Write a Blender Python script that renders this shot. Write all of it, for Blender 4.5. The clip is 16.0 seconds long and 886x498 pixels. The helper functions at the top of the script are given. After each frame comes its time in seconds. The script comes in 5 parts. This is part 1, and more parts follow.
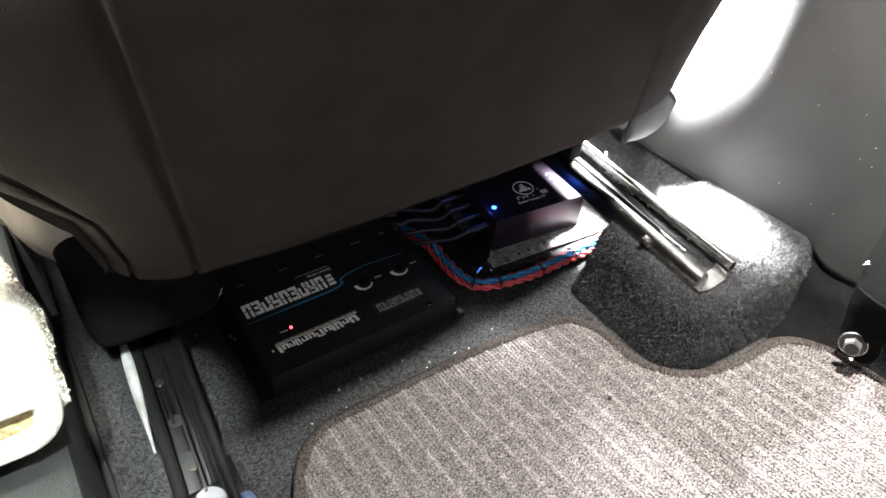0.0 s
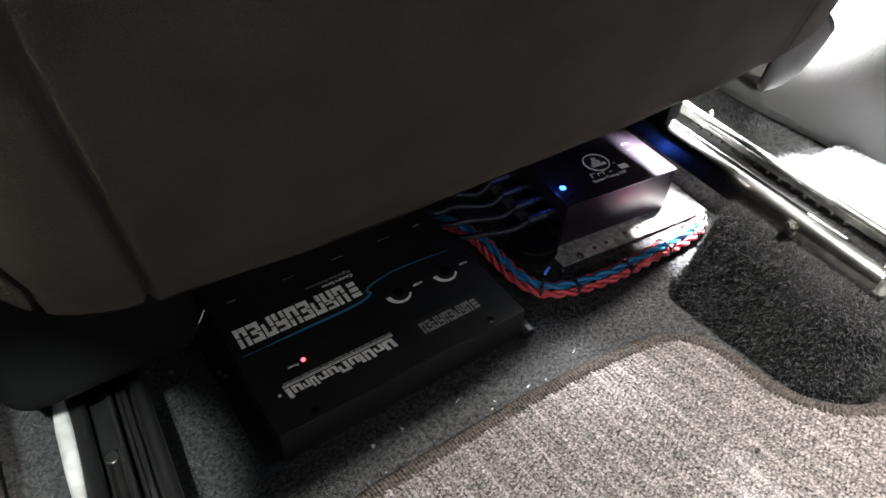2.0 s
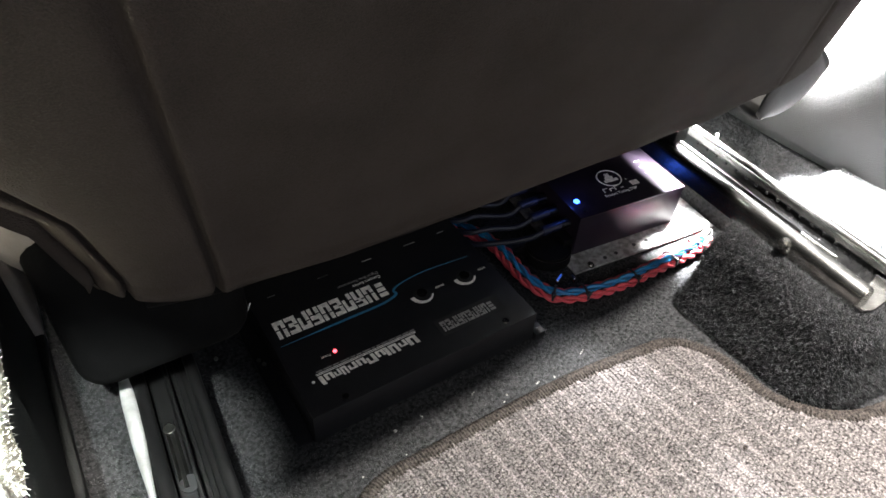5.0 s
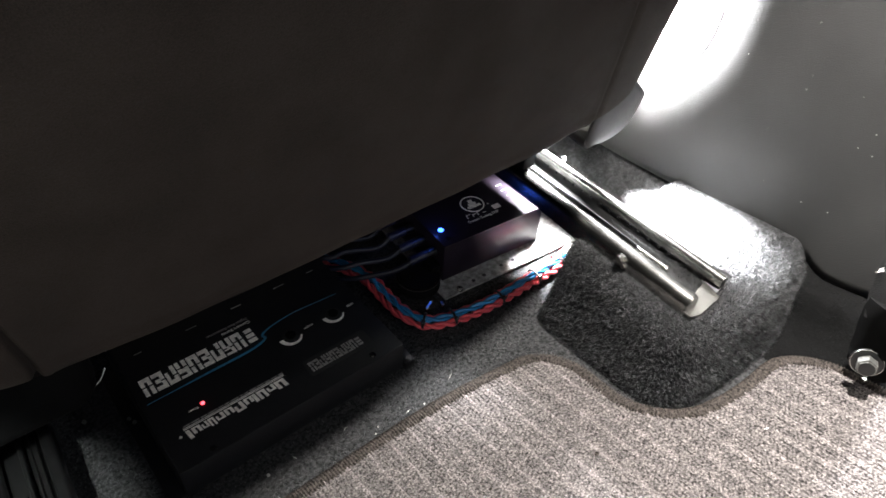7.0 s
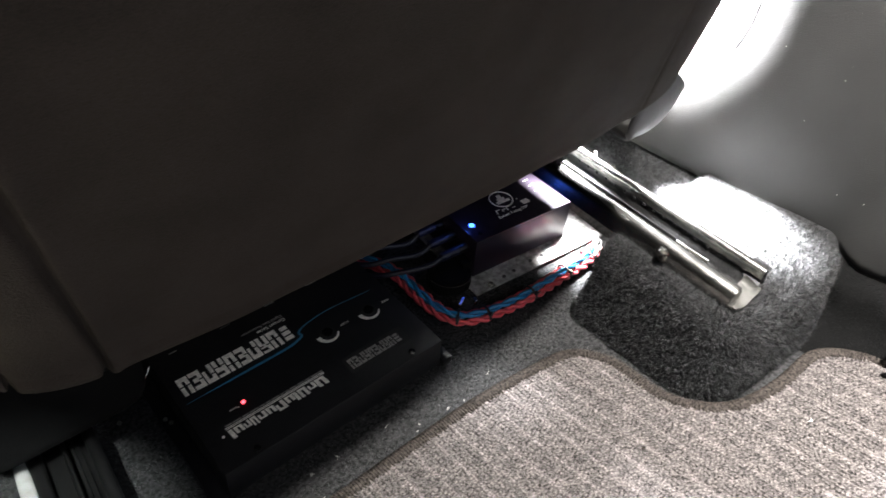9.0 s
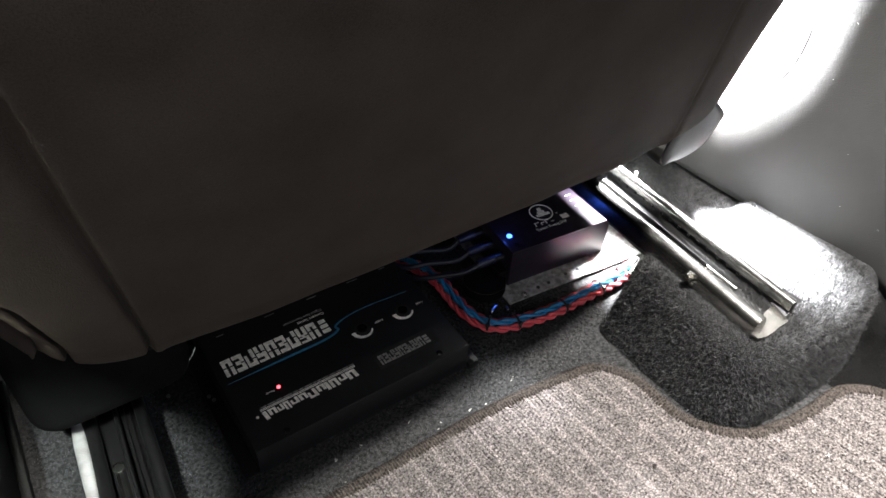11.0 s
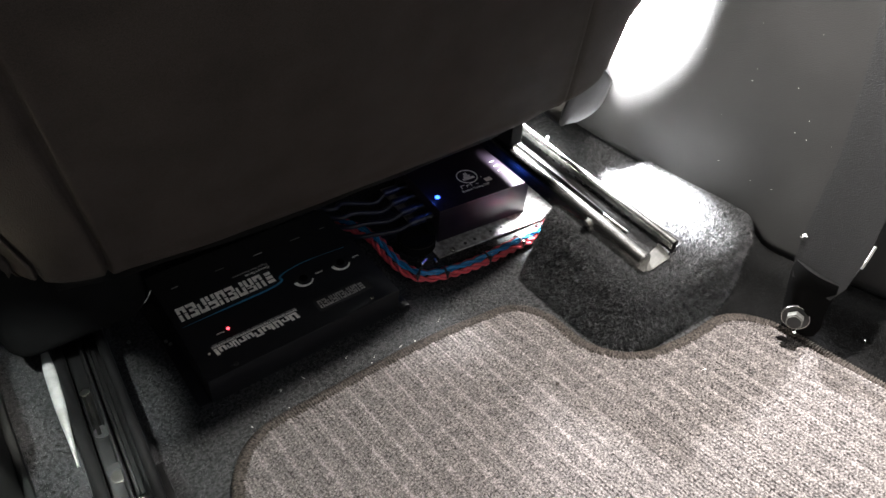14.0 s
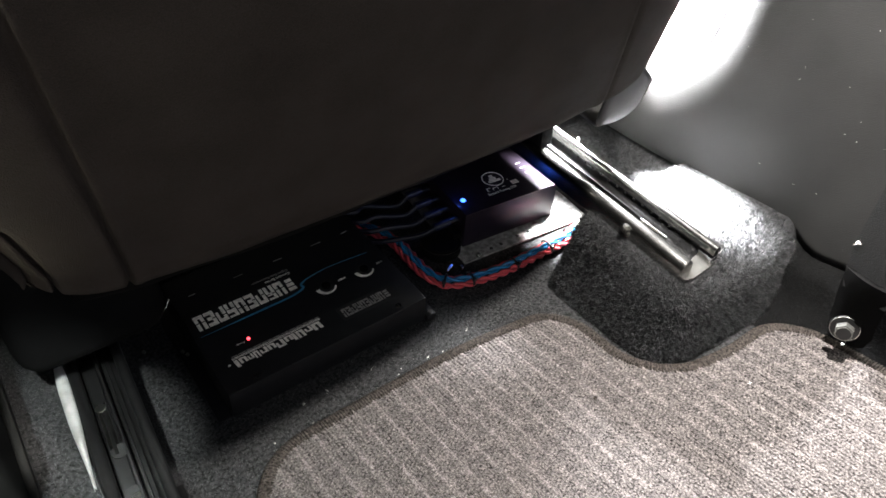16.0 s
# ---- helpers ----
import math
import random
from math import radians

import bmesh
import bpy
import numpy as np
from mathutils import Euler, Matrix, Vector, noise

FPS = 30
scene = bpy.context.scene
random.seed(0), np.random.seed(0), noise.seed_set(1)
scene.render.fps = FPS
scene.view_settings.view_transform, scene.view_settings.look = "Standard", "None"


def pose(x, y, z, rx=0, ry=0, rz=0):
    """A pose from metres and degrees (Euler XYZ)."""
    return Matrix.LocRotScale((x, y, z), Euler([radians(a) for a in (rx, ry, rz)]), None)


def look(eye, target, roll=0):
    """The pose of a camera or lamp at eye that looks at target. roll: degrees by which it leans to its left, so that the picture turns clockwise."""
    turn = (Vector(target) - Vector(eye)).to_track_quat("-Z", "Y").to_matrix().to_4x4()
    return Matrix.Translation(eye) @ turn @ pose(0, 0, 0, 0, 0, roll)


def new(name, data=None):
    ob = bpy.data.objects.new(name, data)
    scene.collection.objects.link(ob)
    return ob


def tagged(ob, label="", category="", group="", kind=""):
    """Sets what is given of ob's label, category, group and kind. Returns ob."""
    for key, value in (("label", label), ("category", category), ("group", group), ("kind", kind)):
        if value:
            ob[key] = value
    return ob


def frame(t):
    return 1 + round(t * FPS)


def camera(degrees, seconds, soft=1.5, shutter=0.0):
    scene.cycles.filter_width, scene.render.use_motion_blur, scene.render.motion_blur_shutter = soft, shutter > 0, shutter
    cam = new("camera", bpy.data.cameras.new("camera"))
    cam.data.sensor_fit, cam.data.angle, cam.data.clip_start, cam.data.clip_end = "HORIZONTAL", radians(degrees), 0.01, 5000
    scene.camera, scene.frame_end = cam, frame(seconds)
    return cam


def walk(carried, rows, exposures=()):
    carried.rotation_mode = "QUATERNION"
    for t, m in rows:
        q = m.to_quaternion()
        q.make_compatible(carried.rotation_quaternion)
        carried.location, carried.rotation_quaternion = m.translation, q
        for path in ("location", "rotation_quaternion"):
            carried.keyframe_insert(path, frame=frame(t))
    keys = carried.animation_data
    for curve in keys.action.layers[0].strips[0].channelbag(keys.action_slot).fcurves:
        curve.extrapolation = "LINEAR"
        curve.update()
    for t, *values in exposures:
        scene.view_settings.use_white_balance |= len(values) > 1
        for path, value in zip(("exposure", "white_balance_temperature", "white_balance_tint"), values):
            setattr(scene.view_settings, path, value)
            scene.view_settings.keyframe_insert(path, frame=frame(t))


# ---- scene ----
cam = camera(65.97, 16.0, shutter=0.5)
PATH = [
    (0, (-0.3263, -0.4082, 0.5830), (-0.0615, -0.0521, 0.1793), 4.71),
    (0.5, (-0.3199, -0.3943, 0.5760), (-0.0552, -0.0403, 0.1703), 4.54),
    (1, (-0.3066, -0.3949, 0.5691), (-0.0384, -0.0420, 0.1647), 4.54),
    (1.5, (-0.2994, -0.2968, 0.5203), (-0.0204, 0.0526, 0.1201), 4.71),
    (2, (-0.2817, -0.2554, 0.4478), (-0.0163, 0.0940, 0.0385), 3.75),
    (2.5, (-0.3010, -0.2603, 0.4606), (-0.0449, 0.0973, 0.0525), 3.82),
    (3, (-0.2973, -0.2748, 0.4779), (-0.0464, 0.0861, 0.0695), 3.67),
    (3.5, (-0.2877, -0.2847, 0.4829), (-0.0350, 0.0750, 0.0745), 3.78),
    (3.7, (-0.2883, -0.2832, 0.4739), (-0.0310, 0.0760, 0.0679), 4.08),
    (5.8, (-0.3109, -0.2928, 0.5032), (-0.0627, 0.0695, 0.0944), 3.68),
    (6, (-0.2930, -0.3025, 0.5091), (-0.0417, 0.0587, 0.1012), 3.75),
    (6.5, (-0.2532, -0.3242, 0.5249), (0.0197, 0.0260, 0.1213), 3.29),
    (7, (-0.2540, -0.3219, 0.5253), (0.0476, 0.0076, 0.1248), 4.10),
    (7.5, (-0.2607, -0.3182, 0.5279), (0.0488, 0.0049, 0.1281), 4.39),
    (8, (-0.2706, -0.3112, 0.5265), (0.0444, 0.0080, 0.1279), 4.68),
    (8.5, (-0.2793, -0.3013, 0.5227), (0.0361, 0.0168, 0.1235), 4.96),
    (9, (-0.2898, -0.2893, 0.5135), (0.0224, 0.0320, 0.1143), 4.83),
    (9.2, (-0.2975, -0.2832, 0.5109), (0.0130, 0.0378, 0.1103), 5.15),
    (11.3, (-0.2713, -0.3213, 0.5442), (-0.0064, 0.0358, 0.1413), 3.81),
    (11.5, (-0.2658, -0.3207, 0.5461), (0.0046, 0.0328, 0.1437), 3.92),
    (12, (-0.2617, -0.3606, 0.5733), (0.0185, -0.0123, 0.1731), 4.15),
    (12.5, (-0.3008, -0.4266, 0.5914), (-0.0127, -0.0863, 0.1899), 5.13),
    (13, (-0.2965, -0.4383, 0.5852), (-0.0097, -0.0967, 0.1840), 4.97),
    (13.5, (-0.3027, -0.4228, 0.5759), (-0.0163, -0.0832, 0.1727), 5.04),
    (14, (-0.2997, -0.4186, 0.5674), (-0.0116, -0.0803, 0.1643), 4.77),
    (14.5, (-0.2960, -0.4104, 0.5609), (-0.0050, -0.0752, 0.1573), 4.90),
    (15, (-0.2915, -0.4121, 0.5609), (0.0017, -0.0782, 0.1577), 4.82),
    (15.5, (-0.3042, -0.3928, 0.5529), (-0.0119, -0.0586, 0.1494), 5.03),
    (16, (-0.3047, -0.3788, 0.5484), (-0.0172, -0.0402, 0.1450), 4.85),
]
walk(cam, [(t, look(eye, target, roll)) for t, eye, target, roll in PATH],
     exposures=[(0, 0.25), (1, 0.1), (1.5, 0.3), (2, 0.2), (3.5, 0.3), (5.8, 0.45), (6, 0.4), (6.5, 0.2), (7, -0.05), (8, -0.3), (9, 0.0), (11.5, 0.2), (12, 0.0), (12.5, -0.38), (13, -0.3), (16, -0.25)])

# ---------------------------------------------------------------- light
world = bpy.data.worlds.new("world")
scene.world = world
world.use_nodes = True
world.node_tree.nodes["Background"].inputs[0].default_value = (0.55, 0.6, 0.7, 1)
world.node_tree.nodes["Background"].inputs[1].default_value = 2.3


def area_lamp(name, eye, target, size, watts, colour, size_y=None, spread=180):
    data = bpy.data.lights.new(name, "AREA")
    data.energy, data.color, data.size = watts, colour, size
    data.spread = radians(spread)
    if size_y:
        data.shape, data.size_y = "RECTANGLE", size_y
    ob = new(name, data)
    ob.matrix_world = look(eye, target)
    return ob


area_lamp("roof_light", (0.17, -0.160, 0.80), (0.25, -0.42, 0.0), 0.018, 16.0, (1.0, 0.96, 0.92), spread=110)
# Added fill, no lamp is known here: lifts the pale side shield.
area_lamp("front_fill", (-0.40, 0.20, 1.02), (-0.38, 0.15, 0.2), 0.10, 40.0, (1.0, 0.95, 0.88))
area_lamp("dome_light", (-0.46, -0.16, 0.98), (-0.42, -0.05, 0.0), 0.05, 2.2, (0.95, 1.0, 0.96), spread=60)
# Added low fill from behind, brightening the backrest and the white print.
area_lamp("rear_fill", (-0.74, -0.60, 0.56), (-0.20, -0.05, 0.30), 0.20, 1.0, (1.0, 0.92, 0.83))
# Invented narrow spot, brightens only the tunnel carpet and inner rail.
tunnel_lamp = bpy.data.lights.new("tunnel_fill", "SPOT")
tunnel_lamp.energy, tunnel_lamp.color, tunnel_lamp.spot_size, tunnel_lamp.spot_blend, tunnel_lamp.shadow_soft_size = 115.0, (0.94, 1.0, 0.97), radians(13), 0.6, 0.01
new("tunnel_fill", tunnel_lamp).matrix_world = look((-0.385, -0.45, 0.90), (-0.350, -0.010, 0.066))
# Invented overhead spot that brightens the right part of the floor mat.
mat_lamp = bpy.data.lights.new("mat_fill", "SPOT")
mat_lamp.energy, mat_lamp.color, mat_lamp.spot_size, mat_lamp.spot_blend, mat_lamp.shadow_soft_size = 38.0, (1.0, 0.95, 0.90), radians(38), 1.0, 0.012
new("mat_fill", mat_lamp).matrix_world = look((0.22, -0.54, 1.05), (0.21, -0.46, 0.0))
door = bpy.data.lights.new("door_light", "SPOT")
door.energy, door.color, door.spot_size, door.spot_blend, door.shadow_soft_size = 85.0, (0.98, 0.98, 1.0), radians(130), 0.3, 0.012
new("door_light", door).matrix_world = look((0.340, 0.085, 0.235), (0.352, -0.06, 0.25))
# Added spot without a fitting, whitens the top of the carpeted box.
hump_lamp = bpy.data.lights.new("hump_fill_spot", "SPOT")
hump_lamp.energy, hump_lamp.color, hump_lamp.spot_size, hump_lamp.spot_blend, hump_lamp.shadow_soft_size = 1150.0, (0.97, 0.98, 1.0), radians(38.5), 0.75, 0.006
new("hump_fill_spot", hump_lamp).matrix_world = look((0.270, 0.060, 0.228), (0.277, -0.073, 0.100))
# Second added spot, brightens the mounting plate and the wires.
plate_lamp = bpy.data.lights.new("plate_fill_spot", "SPOT")
plate_lamp.energy, plate_lamp.color, plate_lamp.spot_size, plate_lamp.spot_blend, plate_lamp.shadow_soft_size = 185.0, (0.97, 0.98, 1.0), radians(62), 0.9, 0.02
new("plate_fill_spot", plate_lamp).matrix_world = look((0.276, 0.085, 0.19), (0.150, 0.036, 0.0))
glow_lamp = bpy.data.lights.new("indicator_glow", "POINT")
glow_lamp.energy, glow_lamp.color, glow_lamp.shadow_soft_size = 0.009, (0.05, 0.15, 1.0), 0.002
new("indicator_glow", glow_lamp).matrix_world = pose(0.1080, 0.0885, 0.0660)


# ---------------------------------------------------------------- materials
def mat(name, colour, rough=0.6, metal=0.0, dark=None, scale=40.0, fine=0.0, bump=0.0, bump_scale=300.0, spec=0.5, detail=6.0, lo=0.35, hi=0.65):
    """A principled material whose colour varies between two tones at two scales, with fine relief."""
    m = bpy.data.materials.new(name)
    m.use_nodes = True
    nt = m.node_tree
    b = nt.nodes["Principled BSDF"]
    b.inputs["Roughness"].default_value, b.inputs["Metallic"].default_value = rough, metal
    b.inputs["Specular IOR Level"].default_value = spec
    tc = nt.nodes.new("ShaderNodeTexCoord")
    dark = dark or tuple(c * 0.7 for c in colour)
    n1 = nt.nodes.new("ShaderNodeTexNoise")
    n1.inputs["Scale"].default_value, n1.inputs["Detail"].default_value = scale, detail
    nt.links.new(tc.outputs["Object"], n1.inputs["Vector"])
    ramp = nt.nodes.new("ShaderNodeValToRGB")
    ramp.color_ramp.elements[0].position, ramp.color_ramp.elements[1].position = lo, hi
    ramp.color_ramp.elements[0].color, ramp.color_ramp.elements[1].color = (*dark, 1), (*colour, 1)
    nt.links.new(n1.outputs["Fac"], ramp.inputs["Fac"])
    out = ramp.outputs["Color"]
    if fine:
        n2 = nt.nodes.new("ShaderNodeTexNoise")
        n2.inputs["Scale"].default_value, n2.inputs["Detail"].default_value = bump_scale, 3
        nt.links.new(tc.outputs["Object"], n2.inputs["Vector"])
        mix = nt.nodes.new("ShaderNodeMix")
        mix.data_type, mix.blend_type = "RGBA", "OVERLAY"
        mix.inputs["Factor"].default_value = fine
        nt.links.new(out, mix.inputs["A"])
        nt.links.new(n2.outputs["Fac"], mix.inputs["B"])
        out = mix.outputs["Result"]
    nt.links.new(out, b.inputs["Base Color"])
    if bump:
        n3 = nt.nodes.new("ShaderNodeTexNoise")
        n3.inputs["Scale"].default_value, n3.inputs["Detail"].default_value = bump_scale, 4
        nt.links.new(tc.outputs["Object"], n3.inputs["Vector"])
        bp = nt.nodes.new("ShaderNodeBump")
        bp.inputs["Strength"].default_value, bp.inputs["Distance"].default_value = bump, 0.002
        nt.links.new(n3.outputs["Fac"], bp.inputs["Height"])
        nt.links.new(bp.outputs["Normal"], b.inputs["Normal"])
    return m


def glow(name, colour, strength):
    m = bpy.data.materials.new(name)
    m.use_nodes = True
    b = m.node_tree.nodes["Principled BSDF"]
    b.inputs["Base Color"].default_value = (*colour, 1)
    b.inputs["Emission Color"].default_value = (*colour, 1)
    b.inputs["Emission Strength"].default_value = strength
    return m


CARPET = mat("carpet", (0.047, 0.047, 0.048), 0.95, dark=(0.010, 0.010, 0.0103), scale=330, fine=0.6, bump=0.9, bump_scale=1100, spec=0.1)


HUMP_CARPET = mat("hump_carpet", (0.035, 0.035, 0.036), 0.95, dark=(0.008, 0.008, 0.0082), scale=330, fine=0.6, bump=0.9, bump_scale=1100, spec=0.1)


def pile_material():
    """Ribbed mat: pale flattened lines between rows of coarse loops."""
    m = mat("mat_pile", (0.122, 0.109, 0.104), 0.95, dark=(0.080, 0.072, 0.070), scale=110, fine=0.95, bump=0.0, bump_scale=700, spec=0.08, lo=0.3, hi=0.7)
    nt = m.node_tree
    b = nt.nodes["Principled BSDF"]
    tc = nt.nodes.new("ShaderNodeTexCoord")
    sep = nt.nodes.new("ShaderNodeSeparateXYZ")
    nt.links.new(tc.outputs["Object"], sep.inputs[0])
    wob = nt.nodes.new("ShaderNodeTexNoise")
    wob.inputs["Scale"].default_value, wob.inputs["Detail"].default_value = 230, 3
    nt.links.new(tc.outputs["Object"], wob.inputs["Vector"])

    def moved(value, by, offset):
        a = nt.nodes.new("ShaderNodeMath")
        a.operation = "MULTIPLY_ADD"
        nt.links.new(wob.outputs["Fac"], a.inputs[0])
        a.inputs[1].default_value = by
        nt.links.new(value, a.inputs[2])
        b = nt.nodes.new("ShaderNodeMath")
        b.inputs[1].default_value = offset
        nt.links.new(a.outputs[0], b.inputs[0])
        return b.outputs[0]
    com = nt.nodes.new("ShaderNodeCombineXYZ")
    nt.links.new(moved(sep.outputs["Y"], 0.0075, 1.0), com.inputs[0])
    nt.links.new(moved(sep.outputs["X"], 0.0042, 1.0 - 0.0021 - 0.0004), com.inputs[1])
    loops = nt.nodes.new("ShaderNodeTexBrick")
    loops.inputs["Scale"].default_value = 1.0
    for key, value in (("Mortar Size", 0.0010), ("Mortar Smooth", 1.0), ("Brick Width", 0.0040), ("Row Height", 0.00416)):
        loops.inputs[key].default_value = value
    nt.links.new(com.outputs[0], loops.inputs["Vector"])
    at = nt.nodes.new("ShaderNodeAttribute")
    at.attribute_name = "rib"
    # loops: dark gaps between them, fading out on the pale lines
    gap = nt.nodes.new("ShaderNodeMapRange")
    gap.inputs["From Min"].default_value, gap.inputs["From Max"].default_value = 0.0, 0.9
    gap.inputs["To Min"].default_value, gap.inputs["To Max"].default_value = 1.0, 0.34
    patch = nt.nodes.new("ShaderNodeTexNoise")
    patch.inputs["Scale"].default_value, patch.inputs["Detail"].default_value = 380, 4
    nt.links.new(tc.outputs["Object"], patch.inputs["Vector"])
    worn = nt.nodes.new("ShaderNodeMapRange")
    worn.inputs["From Min"].default_value, worn.inputs["From Max"].default_value = 0.40, 0.62
    nt.links.new(patch.outputs["Fac"], worn.inputs["Value"])
    pit = nt.nodes.new("ShaderNodeMath")
    pit.operation = "MULTIPLY"
    nt.links.new(loops.outputs["Fac"], pit.inputs[0])
    nt.links.new(worn.outputs["Result"], pit.inputs[1])
    nt.links.new(pit.outputs[0], gap.inputs["Value"])
    lift = nt.nodes.new("ShaderNodeMix")
    lift.data_type = "FLOAT"
    nt.links.new(at.outputs["Fac"], lift.inputs[0])
    nt.links.new(gap.outputs["Result"], lift.inputs[2])
    lift.inputs[3].default_value = 1.42
    grain = nt.nodes.new("ShaderNodeTexNoise")
    grain.inputs["Scale"].default_value, grain.inputs["Detail"].default_value = 560, 2
    nt.links.new(tc.outputs["Object"], grain.inputs["Vector"])
    speckle = nt.nodes.new("ShaderNodeMapRange")
    speckle.inputs["From Min"].default_value, speckle.inputs["From Max"].default_value = 0.34, 0.62
    speckle.inputs["To Min"].default_value, speckle.inputs["To Max"].default_value = 0.46, 1.24
    nt.links.new(grain.outputs["Fac"], speckle.inputs["Value"])
    tone = nt.nodes.new("ShaderNodeMath")
    tone.operation = "MULTIPLY"
    nt.links.new(lift.outputs[0], tone.inputs[0])
    nt.links.new(speckle.outputs["Result"], tone.inputs[1])
    old = b.inputs["Base Color"].links[0].from_socket
    mul = nt.nodes.new("ShaderNodeMix")
    mul.data_type, mul.blend_type = "RGBA", "MULTIPLY"
    mul.inputs["Factor"].default_value = 1.0
    nt.links.new(old, mul.inputs["A"])
    nt.links.new(tone.outputs[0], mul.inputs["B"])
    nt.links.new(mul.outputs["Result"], b.inputs["Base Color"])
    bp = nt.nodes.new("ShaderNodeBump")
    bp.inputs["Strength"].default_value, bp.inputs["Distance"].default_value = 1.0, 0.002
    nt.links.new(gap.outputs["Result"], bp.inputs["Height"])
    nt.links.new(bp.outputs["Normal"], b.inputs["Normal"])
    return m


MAT_PILE = pile_material()


def fibre_material(name, dark, light, scale=190):
    m = bpy.data.materials.new(name)
    m.use_nodes = True
    nt = m.node_tree
    b = nt.nodes["Principled BSDF"]
    b.inputs["Roughness"].default_value, b.inputs["Specular IOR Level"].default_value = 0.8, 0.15
    g = nt.nodes.new("ShaderNodeNewGeometry")
    r = nt.nodes.new("ShaderNodeValToRGB")
    r.color_ramp.elements[0].color, r.color_ramp.elements[1].color = (*dark, 1), (*light, 1)
    tc = nt.nodes.new("ShaderNodeTexCoord")
    n = nt.nodes.new("ShaderNodeTexNoise")
    n.inputs["Scale"].default_value, n.inputs["Detail"].default_value = scale, 6
    nt.links.new(tc.outputs["Object"], n.inputs["Vector"])
    clump = nt.nodes.new("ShaderNodeMapRange")
    clump.inputs["From Min"].default_value, clump.inputs["From Max"].default_value = 0.36, 0.66
    nt.links.new(n.outputs["Fac"], clump.inputs["Value"])
    mix = nt.nodes.new("ShaderNodeMix")
    mix.data_type = "FLOAT"
    mix.inputs[0].default_value = 0.62
    nt.links.new(g.outputs["Random Per Island"], mix.inputs[2])
    nt.links.new(clump.outputs["Result"], mix.inputs[3])
    nt.links.new(mix.outputs[0], r.inputs["Fac"])
    nt.links.new(r.outputs["Color"], b.inputs["Base Color"])
    return m


FIBRE = fibre_material("carpet_fibre", (0.007, 0.007, 0.007), (0.20, 0.203, 0.204))
# Nearly black: the shade below the side trim is put into this fibre.
FLANK_SHADE_FIBRE = fibre_material("flank_shade_fibre", (0.001, 0.001, 0.001), (0.009, 0.009, 0.009))
HUMP_FIBRE = fibre_material("hump_fibre", (0.003, 0.003, 0.003), (0.082, 0.082, 0.084), 170)
FLEECE_FIBRE = fibre_material("fleece_fibre", (0.5, 0.46, 0.36), (0.85, 0.82, 0.74))
PILE_FIBRE = fibre_material("pile_fibre", (0.30, 0.24, 0.12), (0.75, 0.66, 0.42))
HEADLINER = mat("headliner", (0.45, 0.44, 0.42), 0.9, scale=30, bump=0.2, bump_scale=600)
# Slots and drilled holes aren't cut: their inner shade is this black.
DARK_HOLE = mat("hole_black", (0.006, 0.006, 0.006), 0.8, scale=50)
BLUE_CAP = mat("blue_plastic", (0.04, 0.06, 0.11), 0.4, scale=60)
CLEAR_CABLE = mat("cable_blue_sheath", (0.003, 0.004, 0.014), 0.55, scale=100)
SHIELD = mat("shield_plastic", (0.30, 0.268, 0.232), 0.6, scale=30, bump=0.15, bump_scale=700)
GREY_PLASTIC = mat("grey_plastic", (0.065, 0.063, 0.061), 0.5, scale=30, bump=0.15, bump_scale=700)
BINDING = mat("binding", (0.060, 0.051, 0.045), 0.9, dark=(0.011, 0.009, 0.008), scale=420, bump=0.7, bump_scale=1200, spec=0.1)
FABRIC = mat("seat_fabric", (0.037, 0.0295, 0.0245), 0.9, dark=(0.028, 0.022, 0.0182), scale=25, fine=0.5, bump=0.5, bump_scale=1300, spec=0.15)
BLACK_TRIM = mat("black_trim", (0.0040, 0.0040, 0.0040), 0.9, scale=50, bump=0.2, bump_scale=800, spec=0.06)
GREY_TRIM = mat("grey_trim", (0.024, 0.024, 0.0235), 0.55, dark=(0.018, 0.018, 0.0176), scale=14, bump=0.2, bump_scale=800, spec=0.3)
DARK_TRIM = mat("dark_trim", (0.032, 0.034, 0.033), 0.6, dark=(0.022, 0.024, 0.023), scale=25, bump=0.25, bump_scale=650)
CONSOLE = mat("console_plastic", (0.011, 0.0125, 0.0115), 0.6, dark=(0.007, 0.0078, 0.0073), scale=60, bump=0.3, bump_scale=650, spec=0.3)
BEIGE = mat("beige_plastic", (0.30, 0.27, 0.235), 0.6, scale=25, bump=0.2, bump_scale=650)
WEB = mat("belt_webbing", (0.0045, 0.0048, 0.0056), 0.75, scale=200, bump=0.4, bump_scale=900)
STEEL = mat("rail_steel", (0.30, 0.295, 0.28), 0.27, 1.0, dark=(0.17, 0.17, 0.16), scale=80, bump=0.05, bump_scale=400)
DARK_STEEL = mat("dark_steel", (0.05, 0.05, 0.052), 0.32, 0.9, dark=(0.022, 0.022, 0.023), scale=80)
BLACK_STEEL = mat("black_steel", (0.007, 0.007, 0.007), 0.28, 0.0, dark=(0.004, 0.004, 0.004), scale=80)
HIGHLIGHT_STEEL = mat("highlight_steel", (0.72, 0.72, 0.70), 0.40, 0.6, dark=(0.45, 0.45, 0.43), scale=60)
ZINC = mat("zinc", (0.62, 0.61, 0.57), 0.25, 1.0, scale=150)
BOLT_STEEL = mat("bolt_steel", (0.22, 0.22, 0.205), 0.30, 0.8, dark=(0.12, 0.12, 0.11), scale=300)
CASE = mat("black_case", (0.010, 0.010, 0.011), 0.5, dark=(0.008, 0.008, 0.009), scale=60, bump=0.08, bump_scale=1500, spec=0.22)
